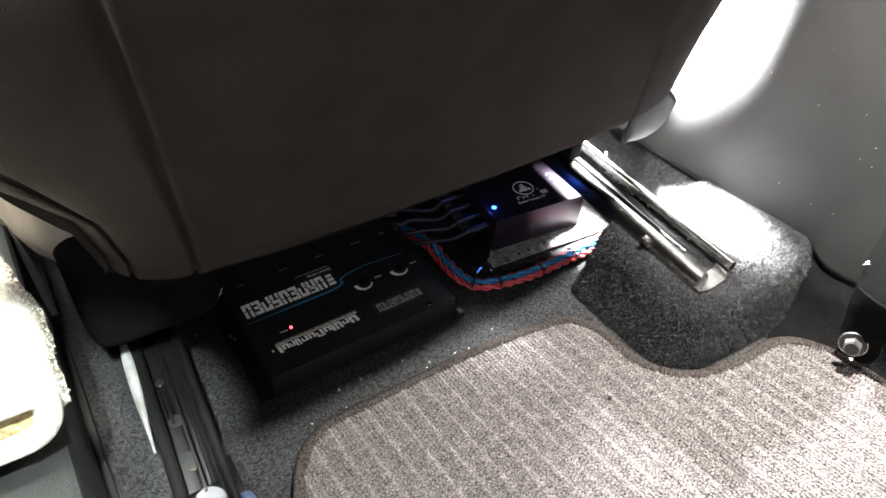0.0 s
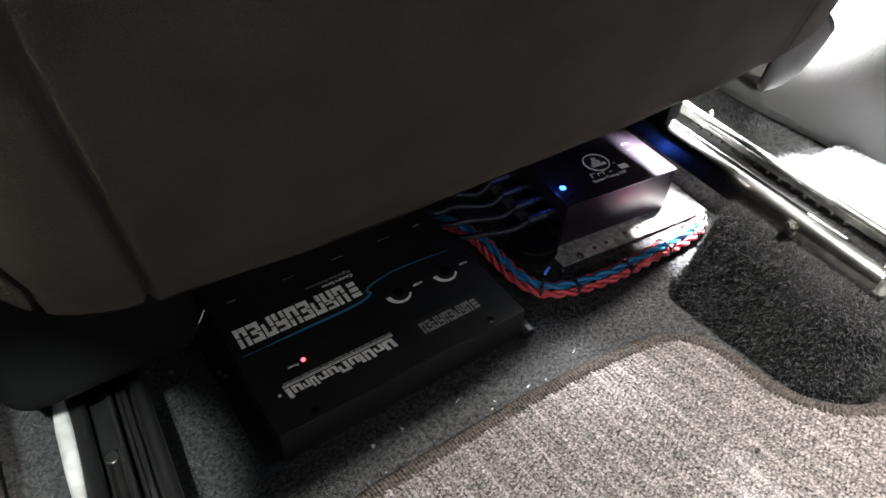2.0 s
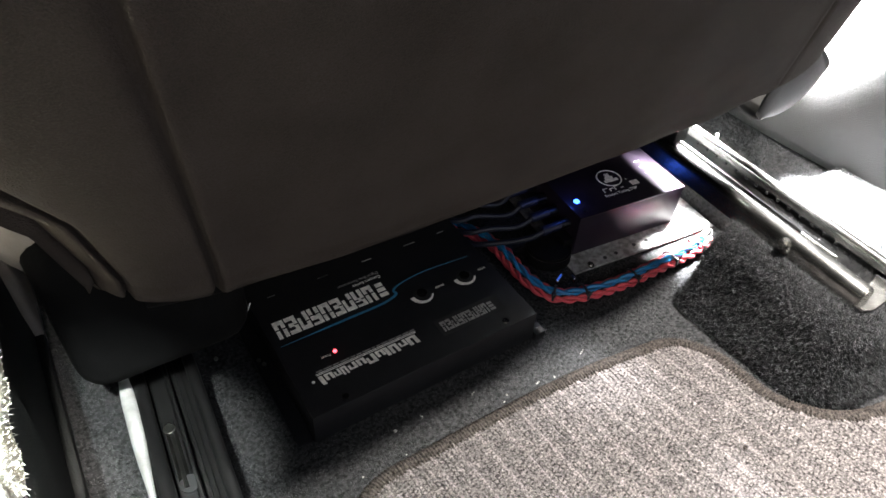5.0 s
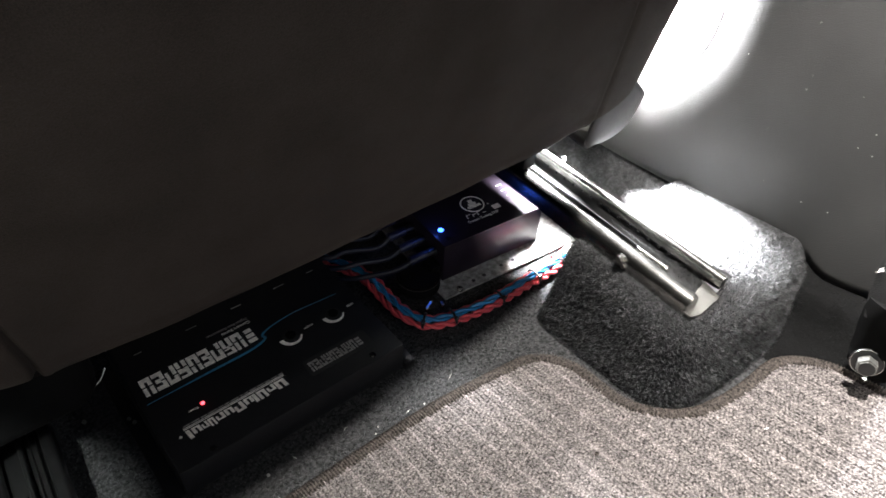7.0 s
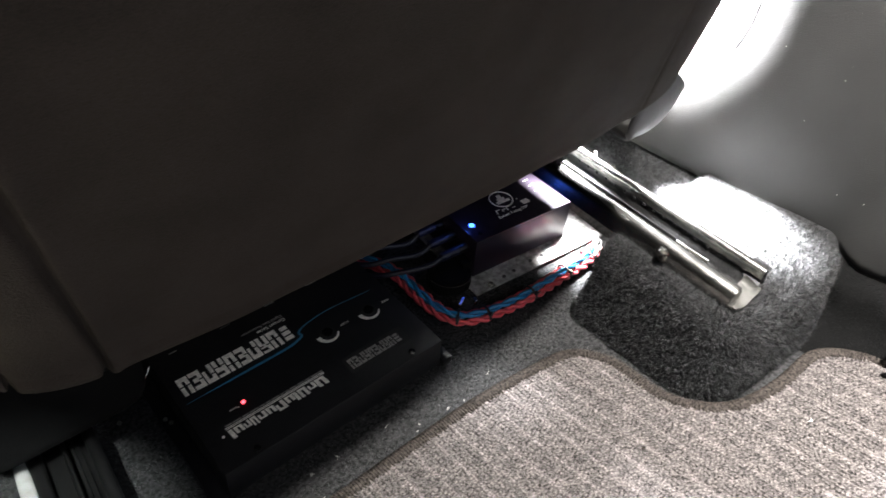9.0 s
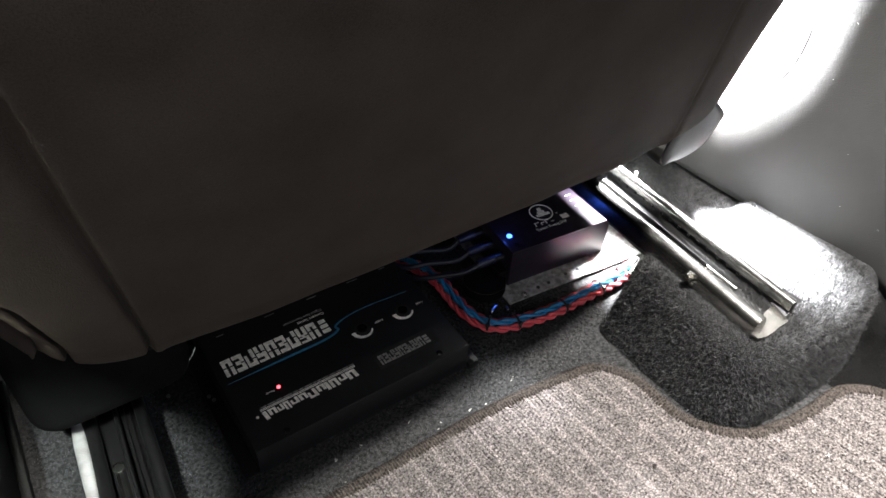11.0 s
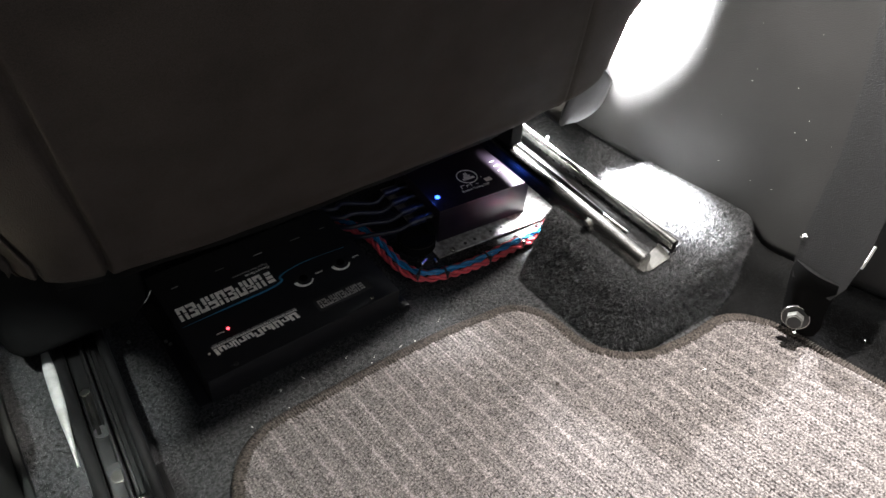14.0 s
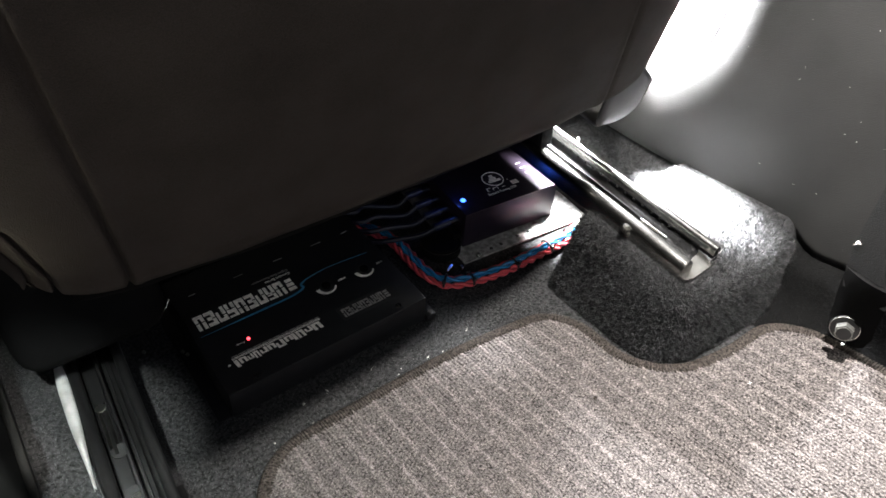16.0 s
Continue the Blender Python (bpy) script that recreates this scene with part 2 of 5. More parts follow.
# Faint violet in the black imitates the red wires' reflection.
ALU = mat("black_anodised", (0.014, 0.010, 0.016), 0.36, 0.0, scale=60, bump=0.03, bump_scale=900, spec=0.16)
WHITE_INK = mat("white_ink", (0.93, 0.90, 0.83), 0.6, scale=300)
GREY_INK = mat("grey_ink", (0.26, 0.25, 0.24), 0.6, scale=300)
BLUE_INK = mat("blue_ink", (0.03, 0.19, 0.34), 0.5, scale=300)
RED_WIRE = mat("red_wire", (0.68, 0.08, 0.095), 0.35, dark=(0.55, 0.055, 0.07), scale=100)
BLUE_WIRE = mat("blue_wire", (0.008, 0.17, 0.36), 0.35, dark=(0.006, 0.12, 0.28), scale=100)
TIE = mat("black_nylon", (0.012, 0.012, 0.012), 0.4, scale=100)
CABLE = mat("dark_cable", (0.008, 0.010, 0.03), 0.4, scale=100)
PLATE = mat("plate_grey", (0.26, 0.255, 0.25), 0.65, 0.0, dark=(0.10, 0.095, 0.09), scale=160, fine=0.5, bump=0.3, bump_scale=700, spec=0.3)
FLEECE = mat("fleece", (0.80, 0.78, 0.70), 0.95, dark=(0.62, 0.58, 0.47), scale=160, bump=1.0, bump_scale=500, spec=0.1)
PILE_YELLOW = mat("yellowed_pile", (0.5, 0.42, 0.24), 0.95, dark=(0.25, 0.19, 0.09), scale=200, bump=0.8, bump_scale=500, spec=0.1)
BLUE_LED = glow("blue_led", (0.04, 0.15, 1.0), 7.0)
RED_LED = glow("red_led", (1.0, 0.07, 0.10), 5.0)


# ---------------------------------------------------------------- helpers
def smooth(me, angle=40):
    for p in me.polygons:
        p.use_smooth = True
    if angle < 180:
        me.set_sharp_from_angle(angle=radians(angle))


def part(name, bm, material, parent=None, label="", angle=40):
    me = bpy.data.meshes.new(name)
    bmesh.ops.recalc_face_normals(bm, faces=bm.faces)
    bm.to_mesh(me)
    bm.free()
    me.materials.append(material)
    smooth(me, angle)
    ob = new(name, me)
    if parent:
        ob.parent = parent
    if label:
        ob["label"] = label
    return ob


def thing(name, label, category, group="", kind="", at=(0, 0, 0)):
    ob = new(name)
    ob.empty_display_size = 0.02
    ob.location = at
    return tagged(ob, label, category, group, kind)


def box(bm, lo, hi, bevel=0.0, seg=2, m=None):
    r = bmesh.ops.create_cube(bm, size=1)
    size, mid = Vector(hi) - Vector(lo), (Vector(hi) + Vector(lo)) / 2
    for v in r["verts"]:
        v.co = Vector(v.co[i] * size[i] + mid[i] for i in range(3))
    if bevel:
        es = list({e for v in r["verts"] for e in v.link_edges})
        out = bmesh.ops.bevel(bm, geom=es, offset=bevel, segments=seg, affect="EDGES", profile=0.5)
        vs = {v for f in out["faces"] for v in f.verts} | {v for v in r["verts"] if v.is_valid}
    else:
        vs = set(r["verts"])
    if m:
        bmesh.ops.transform(bm, matrix=m, verts=list(vs))
    return bm


def made_box(lo, hi, bevel=0.0, seg=2, m=None):
    return box(bmesh.new(), lo, hi, bevel, seg, m)


def tube(bm, pts, radius, sides=8, closed=False, cap=True):
    """A tube along a list of points; radius may be a list."""
    pts = [Vector(p) for p in pts]
    n = len(pts)
    rings = []
    side = None
    for i, p in enumerate(pts):
        a, b = pts[max(i - 1, 0)], pts[min(i + 1, n - 1)]
        if closed:
            a, b = pts[(i - 1) % n], pts[(i + 1) % n]
        d = (b - a).normalized()
        if side is None:
            side = d.orthogonal().normalized()
        side = (side - d * side.dot(d)).normalized()
        up = d.cross(side)
        r = radius[i] if isinstance(radius, (list, tuple)) else radius
        rings.append([bm.verts.new(p + r * (math.cos(k * math.tau / sides) * side + math.sin(k * math.tau / sides) * up)) for k in range(sides)])
    for i in range(n if closed else n - 1):
        a, b = rings[i], rings[(i + 1) % n]
        for k in range(sides):
            bm.faces.new((a[k], a[(k + 1) % sides], b[(k + 1) % sides], b[k]))
    if cap and not closed:
        bm.faces.new(rings[0])
        bm.faces.new(rings[-1])
    return bm


def spline(pts, n):
    """A smooth line of n points through the given ones."""
    p = [Vector(q) for q in pts]
    p = [2 * p[0] - p[1], *p, 2 * p[-1] - p[-2]]
    out = []
    m = len(pts) - 1
    for i in range(n):
        u = i / (n - 1) * m
        k = min(int(u), m - 1)
        f = u - k
        a, b, c, d = p[k:k + 4]
        out.append(0.5 * (2 * b + (c - a) * f + (2 * a - 5 * b + 4 * c - d) * f * f + (3 * b - a - 3 * c + d) * f ** 3))
    return out


def sheet(rows, bm=None, closed=False):
    """A skin over rows of points."""
    bm = bm or bmesh.new()
    vs = [[bm.verts.new(p) for p in row] for row in rows]
    for a, b in zip(vs, vs[1:]):
        for k in range(len(a) if closed else len(a) - 1):
            j = (k + 1) % len(a)
            bm.faces.new((a[k], a[j], b[j], b[k]))
    return bm


def solid(bm, thickness):
    """Gives an open skin a thickness on its back."""
    bmesh.ops.recalc_face_normals(bm, faces=bm.faces)
    bmesh.ops.solidify(bm, geom=list(bm.faces), thickness=thickness)
    return bm


def outline(pts, z0, z1, bevel=0.0, seg=2):
    """A prism over a flat outline of (x, y), from z0 to z1."""
    bm = bmesh.new()
    f = bm.faces.new([bm.verts.new((x, y, z0)) for x, y in pts])
    up = bmesh.ops.extrude_face_region(bm, geom=[f])
    top = [v for v in up["geom"] if isinstance(v, bmesh.types.BMVert)]
    bmesh.ops.translate(bm, verts=top, vec=(0, 0, z1 - z0))
    if bevel:
        es = [e for e in bm.edges if all(v in top for v in e.verts)]
        bmesh.ops.bevel(bm, geom=es, offset=bevel, segments=seg, affect="EDGES", profile=0.5)
    return bm


def rounded(pts, radius, n=6):
    """Rounds the corners of a flat outline. Points are (x, y) or (x, y, own radius)."""
    out = []
    k = len(pts)
    for i in range(k):
        p, a, b = (Vector(pts[j % k][:2]) for j in (i, i - 1, i + 1))
        r = pts[i][2] if len(pts[i]) > 2 else radius
        r = min(r, 0.49 * (a - p).length, 0.49 * (b - p).length)
        s, e = p + (a - p).normalized() * r, p + (b - p).normalized() * r
        for q in range(n + 1):
            t = q / n
            v = (1 - t) ** 2 * s + 2 * t * (1 - t) * p + t * t * e
            out.append((v.x, v.y))
    return out


def disc(bm, centre, radius, height, sides=24, axis=(0, 0, 1), bevel=0.0):
    r = bmesh.ops.create_cone(bm, cap_ends=True, segments=sides, radius1=radius, radius2=radius, depth=height)
    if bevel:
        es = [e for e in {e for v in r["verts"] for e in v.link_edges} if len(e.link_faces) == 2 and any(len(f.verts) > 4 for f in e.link_faces)]
        out = bmesh.ops.bevel(bm, geom=es, offset=bevel, segments=2, affect="EDGES")
        vs = list({v for f in out["faces"] for v in f.verts} | {v for v in r["verts"] if v.is_valid})
        vs = list({w for v in vs for f in v.link_faces for w in f.verts})
    else:
        vs = r["verts"]
    q = Vector((0, 0, 1)).rotation_difference(Vector(axis))
    bmesh.ops.transform(bm, matrix=Matrix.Translation(centre) @ q.to_matrix().to_4x4(), verts=vs)
    return bm


def lettering(name, text, size, at, rz, material, parent, squash=1.0, bold=0.0, height=0.0003):
    cu = bpy.data.curves.new(name, "FONT")
    cu.body, cu.size, cu.extrude, cu.offset = text, size, height / 2, bold
    cu.space_character = 1.0
    ob = bpy.data.objects.new(name, cu)
    scene.collection.objects.link(ob)
    dg = bpy.context.evaluated_depsgraph_get()
    me = bpy.data.meshes.new_from_object(ob.evaluated_get(dg))
    bpy.data.objects.remove(ob)
    me.materials.clear()
    me.materials.append(material)
    t = new(name, me)
    t.parent = parent
    t.matrix_basis = pose(*at, 0, 0, rz) @ Matrix.Diagonal((squash, 1, 1, 1))
    return t


# ---------------------------------------------------------------- floor and walls
def ease(a, b, v):
    u = min(1.0, max(0.0, (v - a) / (b - a)))
    return u * u * (3 - 2 * u)


def ground_z(x, y):
    """The carpet's height: level under the seat, rising towards the rear and up the tunnel."""
    return 0.15 * max(0.0, -0.045 - max(y, -0.6)) + 0.055 * ease(-0.262, -0.30, x)


def fibres(name, pts, length, width, material, parent, label=""):
    """Short carpet hairs: one sliver a hair, on rows of (place, normal)."""
    rng = np.random.default_rng(5)
    p = np.array([a for a, _ in pts], float)
    nrm = np.array([b for _, b in pts], float)
    n = len(p)
    lean = nrm + rng.normal(0, 0.75, (n, 3))
    lean /= np.linalg.norm(lean, axis=1)[:, None]
    side = np.cross(lean, rng.normal(0, 1, (n, 3)))
    side /= np.linalg.norm(side, axis=1)[:, None]
    ln = length * rng.uniform(0.5, 1.2, (n, 1))
    v = np.stack([p - side * width / 2 - nrm * 0.0005, p + side * width / 2 - nrm * 0.0005, p + lean * ln], 1).reshape(-1, 3)
    me = bpy.data.meshes.new(name)
    me.from_pydata(v.tolist(), [], np.arange(3 * n).reshape(-1, 3).tolist())
    me.materials.append(material)
    ob = new(name, me)
    ob.parent = parent
    return tagged(ob, label, kind="stuff")


def scatter(ob, count, seed, keep=lambda c: True):
    """Random places with normals on a mesh object's faces, by area."""
    me = ob.data
    rng = random.Random(seed)
    faces = [f for f in me.polygons if keep(f.center)]
    areas = np.cumsum([f.area for f in faces])
    out = []
    for _ in range(count):
        f = faces[min(len(faces) - 1, int(np.searchsorted(areas, rng.random() * areas[-1])))]
        vs = [me.vertices[i].co for i in f.vertices]
        a, b = rng.random(), rng.random()
        if len(vs) == 4:
            p = vs[0].lerp(vs[1], a).lerp(vs[3].lerp(vs[2], a), b)
        else:
            if a + b > 1:
                a, b = 1 - a, 1 - b
            p = vs[0] + a * (vs[1] - vs[0]) + b * (vs[2] - vs[0])
        out.append((tuple(p), tuple(f.normal)))
    return out


def carpet_floor():
    bm = bmesh.new()
    nx, ny = 150, 150
    rows = []
    for j in range(ny + 1):
        y = -0.75 + 1.5 * j / ny
        rows.append([(x, y, ground_z(x, y) + 0.0022 * noise.noise((x * 9, y * 9, 0)) + 0.0012 * noise.noise((x * 40, y * 40, 3))) for x in (-0.42 + 0.80 * i / nx for i in range(nx + 1))])
    sheet(rows, bm)
    ob = tagged(part("floor", bm, CARPET, angle=180), "dark grey heather carpet over the car floor", "carpet", kind="structure")
    seen = lambda c: (-0.075 < c.y < 0.07 and -0.275 < c.x < 0.13) or (c.x < -0.26 and -0.2 < c.y < 0.16)
    fibres("carpet_hair", scatter(ob, 60000, 1, seen), 0.0028, 0.00035, FIBRE, ob)


carpet_floor()


def carpet_hump():
    t = thing("carpet_hump", "dark grey carpeted box under the outer seat rail's end", "carpet hump", kind="structure")
    bm = bmesh.new()
    n = 14
    foot = rounded([(0.152, -0.03, 0.01), (0.126, -0.206, 0.05), (0.300, -0.218, 0.05), (0.40, -0.19, 0.02), (0.40, -0.03, 0.01)], 0.04, n)
    top = rounded([(0.178, -0.045, 0.01), (0.172, -0.182, 0.045), (0.292, -0.192, 0.045), (0.37, -0.16, 0.02), (0.37, -0.045, 0.01)], 0.04, n)
    rows = []
    for k in range(15):
        if k <= 3:
            f, z = k / 3 * 0.45, k / 3 * 0.075
        else:
            b = (k - 3) / 11 * math.pi / 2
            f, z = 0.45 + 0.55 * (1 - math.cos(b)), 0.075 + 0.030 * math.sin(b)
        rows.append([(p[0] + (q[0] - p[0]) * f, p[1] + (q[1] - p[1]) * f, z) for p, q in zip(foot, top)])
    cx, cy = 0.25, -0.11
    for k in (0.9, 0.7, 0.45, 0.2):
        rows.append([(cx + (x - cx) * k, cy + (y - cy) * k, 0.105 + 0.001 * (1 - k)) for x, y, z in rows[14]])
    sheet(rows, bm, closed=True)
    bm.verts.ensure_lookup_table()
    bm.faces.new(bm.verts[len(bm.verts) - len(foot):])
    for v in bm.verts:
        v.co += 0.0016 * noise.noise_vector(v.co * 30)
    body = part("hump_body", bm, HUMP_CARPET, t, angle=180)
    fibres("carpet_hair", scatter(body, 110000, 2, lambda c: c.x < 0.34), 0.0050, 0.00050, HUMP_FIBRE, body)
    # the lower carpeted sill that goes on forwards beside the rail
    rows = []
    for i in range(60):
        y = -0.04 + 0.7 * i / 59
        rows.append([(0.280, y, -0.005), (0.281, y, 0.07), (0.284, y, 0.084), (0.289, y, 0.090), (0.294, y, 0.0915), (0.30, y, 0.092), (0.32, y, 0.092), (0.34, y, 0.092), (0.40, y, 0.092)])
    sill = part("sill", sheet(rows), HUMP_CARPET, t, angle=180)
    fibres("carpet_hair", scatter(sill, 26000, 3, lambda c: c.y < 0.12 and c.z > 0.06 and c.x < 0.34), 0.0028, 0.00035, HUMP_FIBRE, sill)
    return t


carpet_hump()


def sill_z(y):
    """Height of the trim panel's lower edge: it drops behind the carpeted box, then rises to the rear."""
    return 0.088 - 0.016 * ease(-0.17, -0.21, y) + 0.22 * max(0.0, -0.215 - y)


def panel_x(y, z):
    """Inner face of the side trim: a rounded swage follows the door opening's corner, and the face turns outwards inside it."""
    d = min(math.hypot(max(0.0, 0.078 - y), max(0.0, 0.268 - z)) - 0.138, 0.16)
    e = math.sqrt(d * d + 0.020 ** 2)
    return 0.325 + 0.05 * max(0.0, z - 0.09) + (0.17 * (e + d) / 2 + 0.26 * (e - d) / 2) * ease(0.02, 0.08, z)


def side_trim():
    t = thing("wall_side_trim", "grey grained plastic lower side trim panel", "trim panel", kind="structure")
    rows = []
    for j in range(150):
        y = 0.9 - 1.9 * j / 149
        foot = sill_z(y)
        rows.append([(panel_x(y, z) + (0.012 if k == 0 else 0), y, z) for k, z in enumerate(foot + (0.788 - foot) * q / 80 for q in range(81))])
    part("panel", solid(sheet(rows), -0.004), GREY_TRIM, t, angle=180)
    # the door seal's edge, a fine dark line inside the swage
    seal = [(panel_x(y, z) - 0.0004, y, z) for y, z in ((0.080 + 0.104 * math.cos(a), 0.275 + 0.104 * math.sin(a)) for a in (radians(q) for q in range(172, 204, 3)))]
    part("door_seal_edge", tube(bmesh.new(), seal, 0.0003, 6), DARK_HOLE, t, "fine dark door seal edge", 180)
    rng = random.Random(12)
    for k in range(26):
        y, z = rng.uniform(-0.26, -0.06), rng.uniform(0.14, 0.32)
        part("dust_speck", disc(bmesh.new(), (panel_x(y, z) - 0.0003, y, z), rng.uniform(0.00015, 0.00035), 0.0005, 8, (-1, rng.uniform(-0.3, 0.3), 0.2)), WHITE_INK, t, "white dust speck")
    rows = []
    for i in range(60):
        y = -0.18 - 0.6 * i / 59
        foot = sill_z(y)
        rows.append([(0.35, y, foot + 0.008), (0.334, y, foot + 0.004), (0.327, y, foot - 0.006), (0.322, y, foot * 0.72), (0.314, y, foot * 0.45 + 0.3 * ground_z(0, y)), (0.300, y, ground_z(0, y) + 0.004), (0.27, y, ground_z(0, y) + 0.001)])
    # carpet below the trim, its shade put into near-black base and fibres
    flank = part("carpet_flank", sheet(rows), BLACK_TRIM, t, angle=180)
    fibres("carpet_hair", scatter(flank, 36000, 4, lambda c: c.y > -0.5), 0.0045, 0.00045, FLANK_SHADE_FIBRE, flank)
    return t


side_trim()


def cabin_shell():
    for name, lo, hi, m in (("ceiling", (-0.9, -1.4, 1.12), (0.78, 1.5, 1.15), HEADLINER), ("wall_rear", (-0.9, -1.43, -0.1), (0.78, -1.40, 0.35), DARK_TRIM), ("wall_front", (-0.9, 1.50, -0.1), (0.78, 1.53, 1.15), DARK_TRIM),
                            ("wall_far_side", (-0.93, -1.4, -0.1), (-0.90, 1.5, 1.15), DARK_TRIM), ("wall_door_side", (0.50, -1.4, -0.1), (0.53, 1.5, 1.15), DARK_TRIM), ("floor_pan", (-0.9, -1.4, -0.06), (0.78, 1.5, -0.03), DARK_TRIM)):
        tagged(part(name, made_box(lo, hi), m), "plain lining of the closed car cabin", "lining", kind="structure")


cabin_shell()


# ---------------------------------------------------------------- floor mat
MAT_OUT = [(-0.250, -0.60, 0.02), (-0.245, -0.115, 0.04), (-0.205, -0.055, 0.05), (0.0, -0.055, 0.05), (0.105, -0.070, 0.03), (0.125, -0.10, 0.03), (0.120, -0.17, 0.03), (0.150, -0.212, 0.03),
           (0.21, -0.226, 0.03), (0.275, -0.226, 0.03), (0.302, -0.262, 0.04), (0.300, -0.60, 0.02)]
RIB = 0.0208


def floor_mat():
    t = thing("floor_mat", "taupe ribbed carpet floor mat with overlocked binding", "floor mat")
    out = [Vector((x, y)) for x, y in rounded(MAT_OUT, 0.03, 8)]

    def inside(x, y):
        c = False
        for a, b in zip(out, out[1:] + out[:1]):
            if (a.y > y) != (b.y > y) and x < (b.x - a.x) * (y - a.y) / (b.y - a.y) + a.x:
                c = not c
        return c
    step_x, step_y = RIB / 14, 0.004
    nx, ny = int(0.57 / step_x), int(0.56 / step_y)
    index, verts, ribs, faces = {}, [], [], []
    for j in range(ny + 1):
        for i in range(nx + 1):
            x, y = -0.252 + i * step_x, -0.605 + j * step_y
            if inside(x, y):
                phase = (x + 0.0012 * noise.noise((x * 30, y * 12, 7)) + 0.012 * y) / RIB
                line = max(0.0, math.cos(math.tau * phase)) ** 5 * (0.75 + 0.5 * noise.noise((x * 60, y * 25, 2)))
                row = 0.5 + 0.5 * math.cos(math.tau * phase * 5)
                z = ground_z(x, y) + 0.0060 + 0.0009 * line + 0.0012 * row + 0.0007 * noise.noise((x * 25, y * 25, 1)) + 0.0005 * noise.noise((x * 330, y * 200, 4))
                index[i, j] = len(verts)
                verts.append((x, y, z))
                ribs.append(max(0.0, min(1.0, line)))
    for (i, j), v in index.items():
        q = [index.get(k) for k in ((i, j), (i + 1, j), (i + 1, j + 1), (i, j + 1))]
        if None not in q:
            faces.append(q)
    me = bpy.data.meshes.new("woven_top")
    me.from_pydata(verts, [], faces)
    me.attributes.new("rib", "FLOAT", "POINT").data.foreach_set("value", ribs)
    me.materials.append(MAT_PILE)
    smooth(me, 180)
    top = new("woven_top", me)
    top.parent = t
    # binding: slanted overlock threads round a cord
    pts = []
    for a, b in zip(out, out[1:] + out[:1]):
        k = max(1, round((b - a).length / 0.00065))
        pts += [a.lerp(b, f / k) for f in range(k)]
    bm = bmesh.new()
    rings, run, n = [], 0.0, len(pts)
    for i, p in enumerate(pts):
        d = (pts[(i + 1) % n] - pts[i - 1]).normalized()
        run += (pts[(i + 1) % n] - p).length
        side = Vector((d.y, -d.x))
        z = ground_z(p.x, p.y) + 0.0045
        ring = []
        for k in range(12):
            a = k * math.tau / 12
            thread = 0.5 + 0.5 * math.cos(math.tau * run / 0.0027 + 0.9 * a)
            r = 0.86 + 0.34 * thread + 0.06 * noise.noise((p.x * 300, p.y * 300, a))
            ring.append(bm.verts.new((p.x + side.x * 0.0062 * r * math.cos(a), p.y + side.y * 0.0062 * r * math.cos(a), z + 0.0046 * r * math.sin(a))))
        rings.append(ring)
    for i in range(n):
        a, b = rings[i], rings[(i + 1) % n]
        for k in range(12):
            bm.faces.new((a[k], a[(k + 1) % 12], b[(k + 1) % 12], b[k]))
    part("binding", bm, BINDING, t, "brown overlocked edge binding", 180)
    return t


floor_mat()


# ---------------------------------------------------------------- front seat
SEAT_X = -0.043


def seat_y(z):
    """Rear face of the backrest: leaning below, growing upright higher up."""
    k = min(max(z - 0.40, 0.0), 0.10)
    return -0.034 - 0.318 * (min(z, 0.40) - 0.236) - 0.318 * (k - 5.0 * k * k)


def seat_w(z, side=-1):
    """Half width of the backrest: it widens upwards towards the tunnel, and stays upright beside the door."""
    return 0.268 + 0.24 * min(z - 0.24, 0.22) + 0.45 * min(max(z - 0.305, 0.0), 0.08) if side < 0 else 0.298 - 0.12 * (min(z, 0.40) - 0.25)


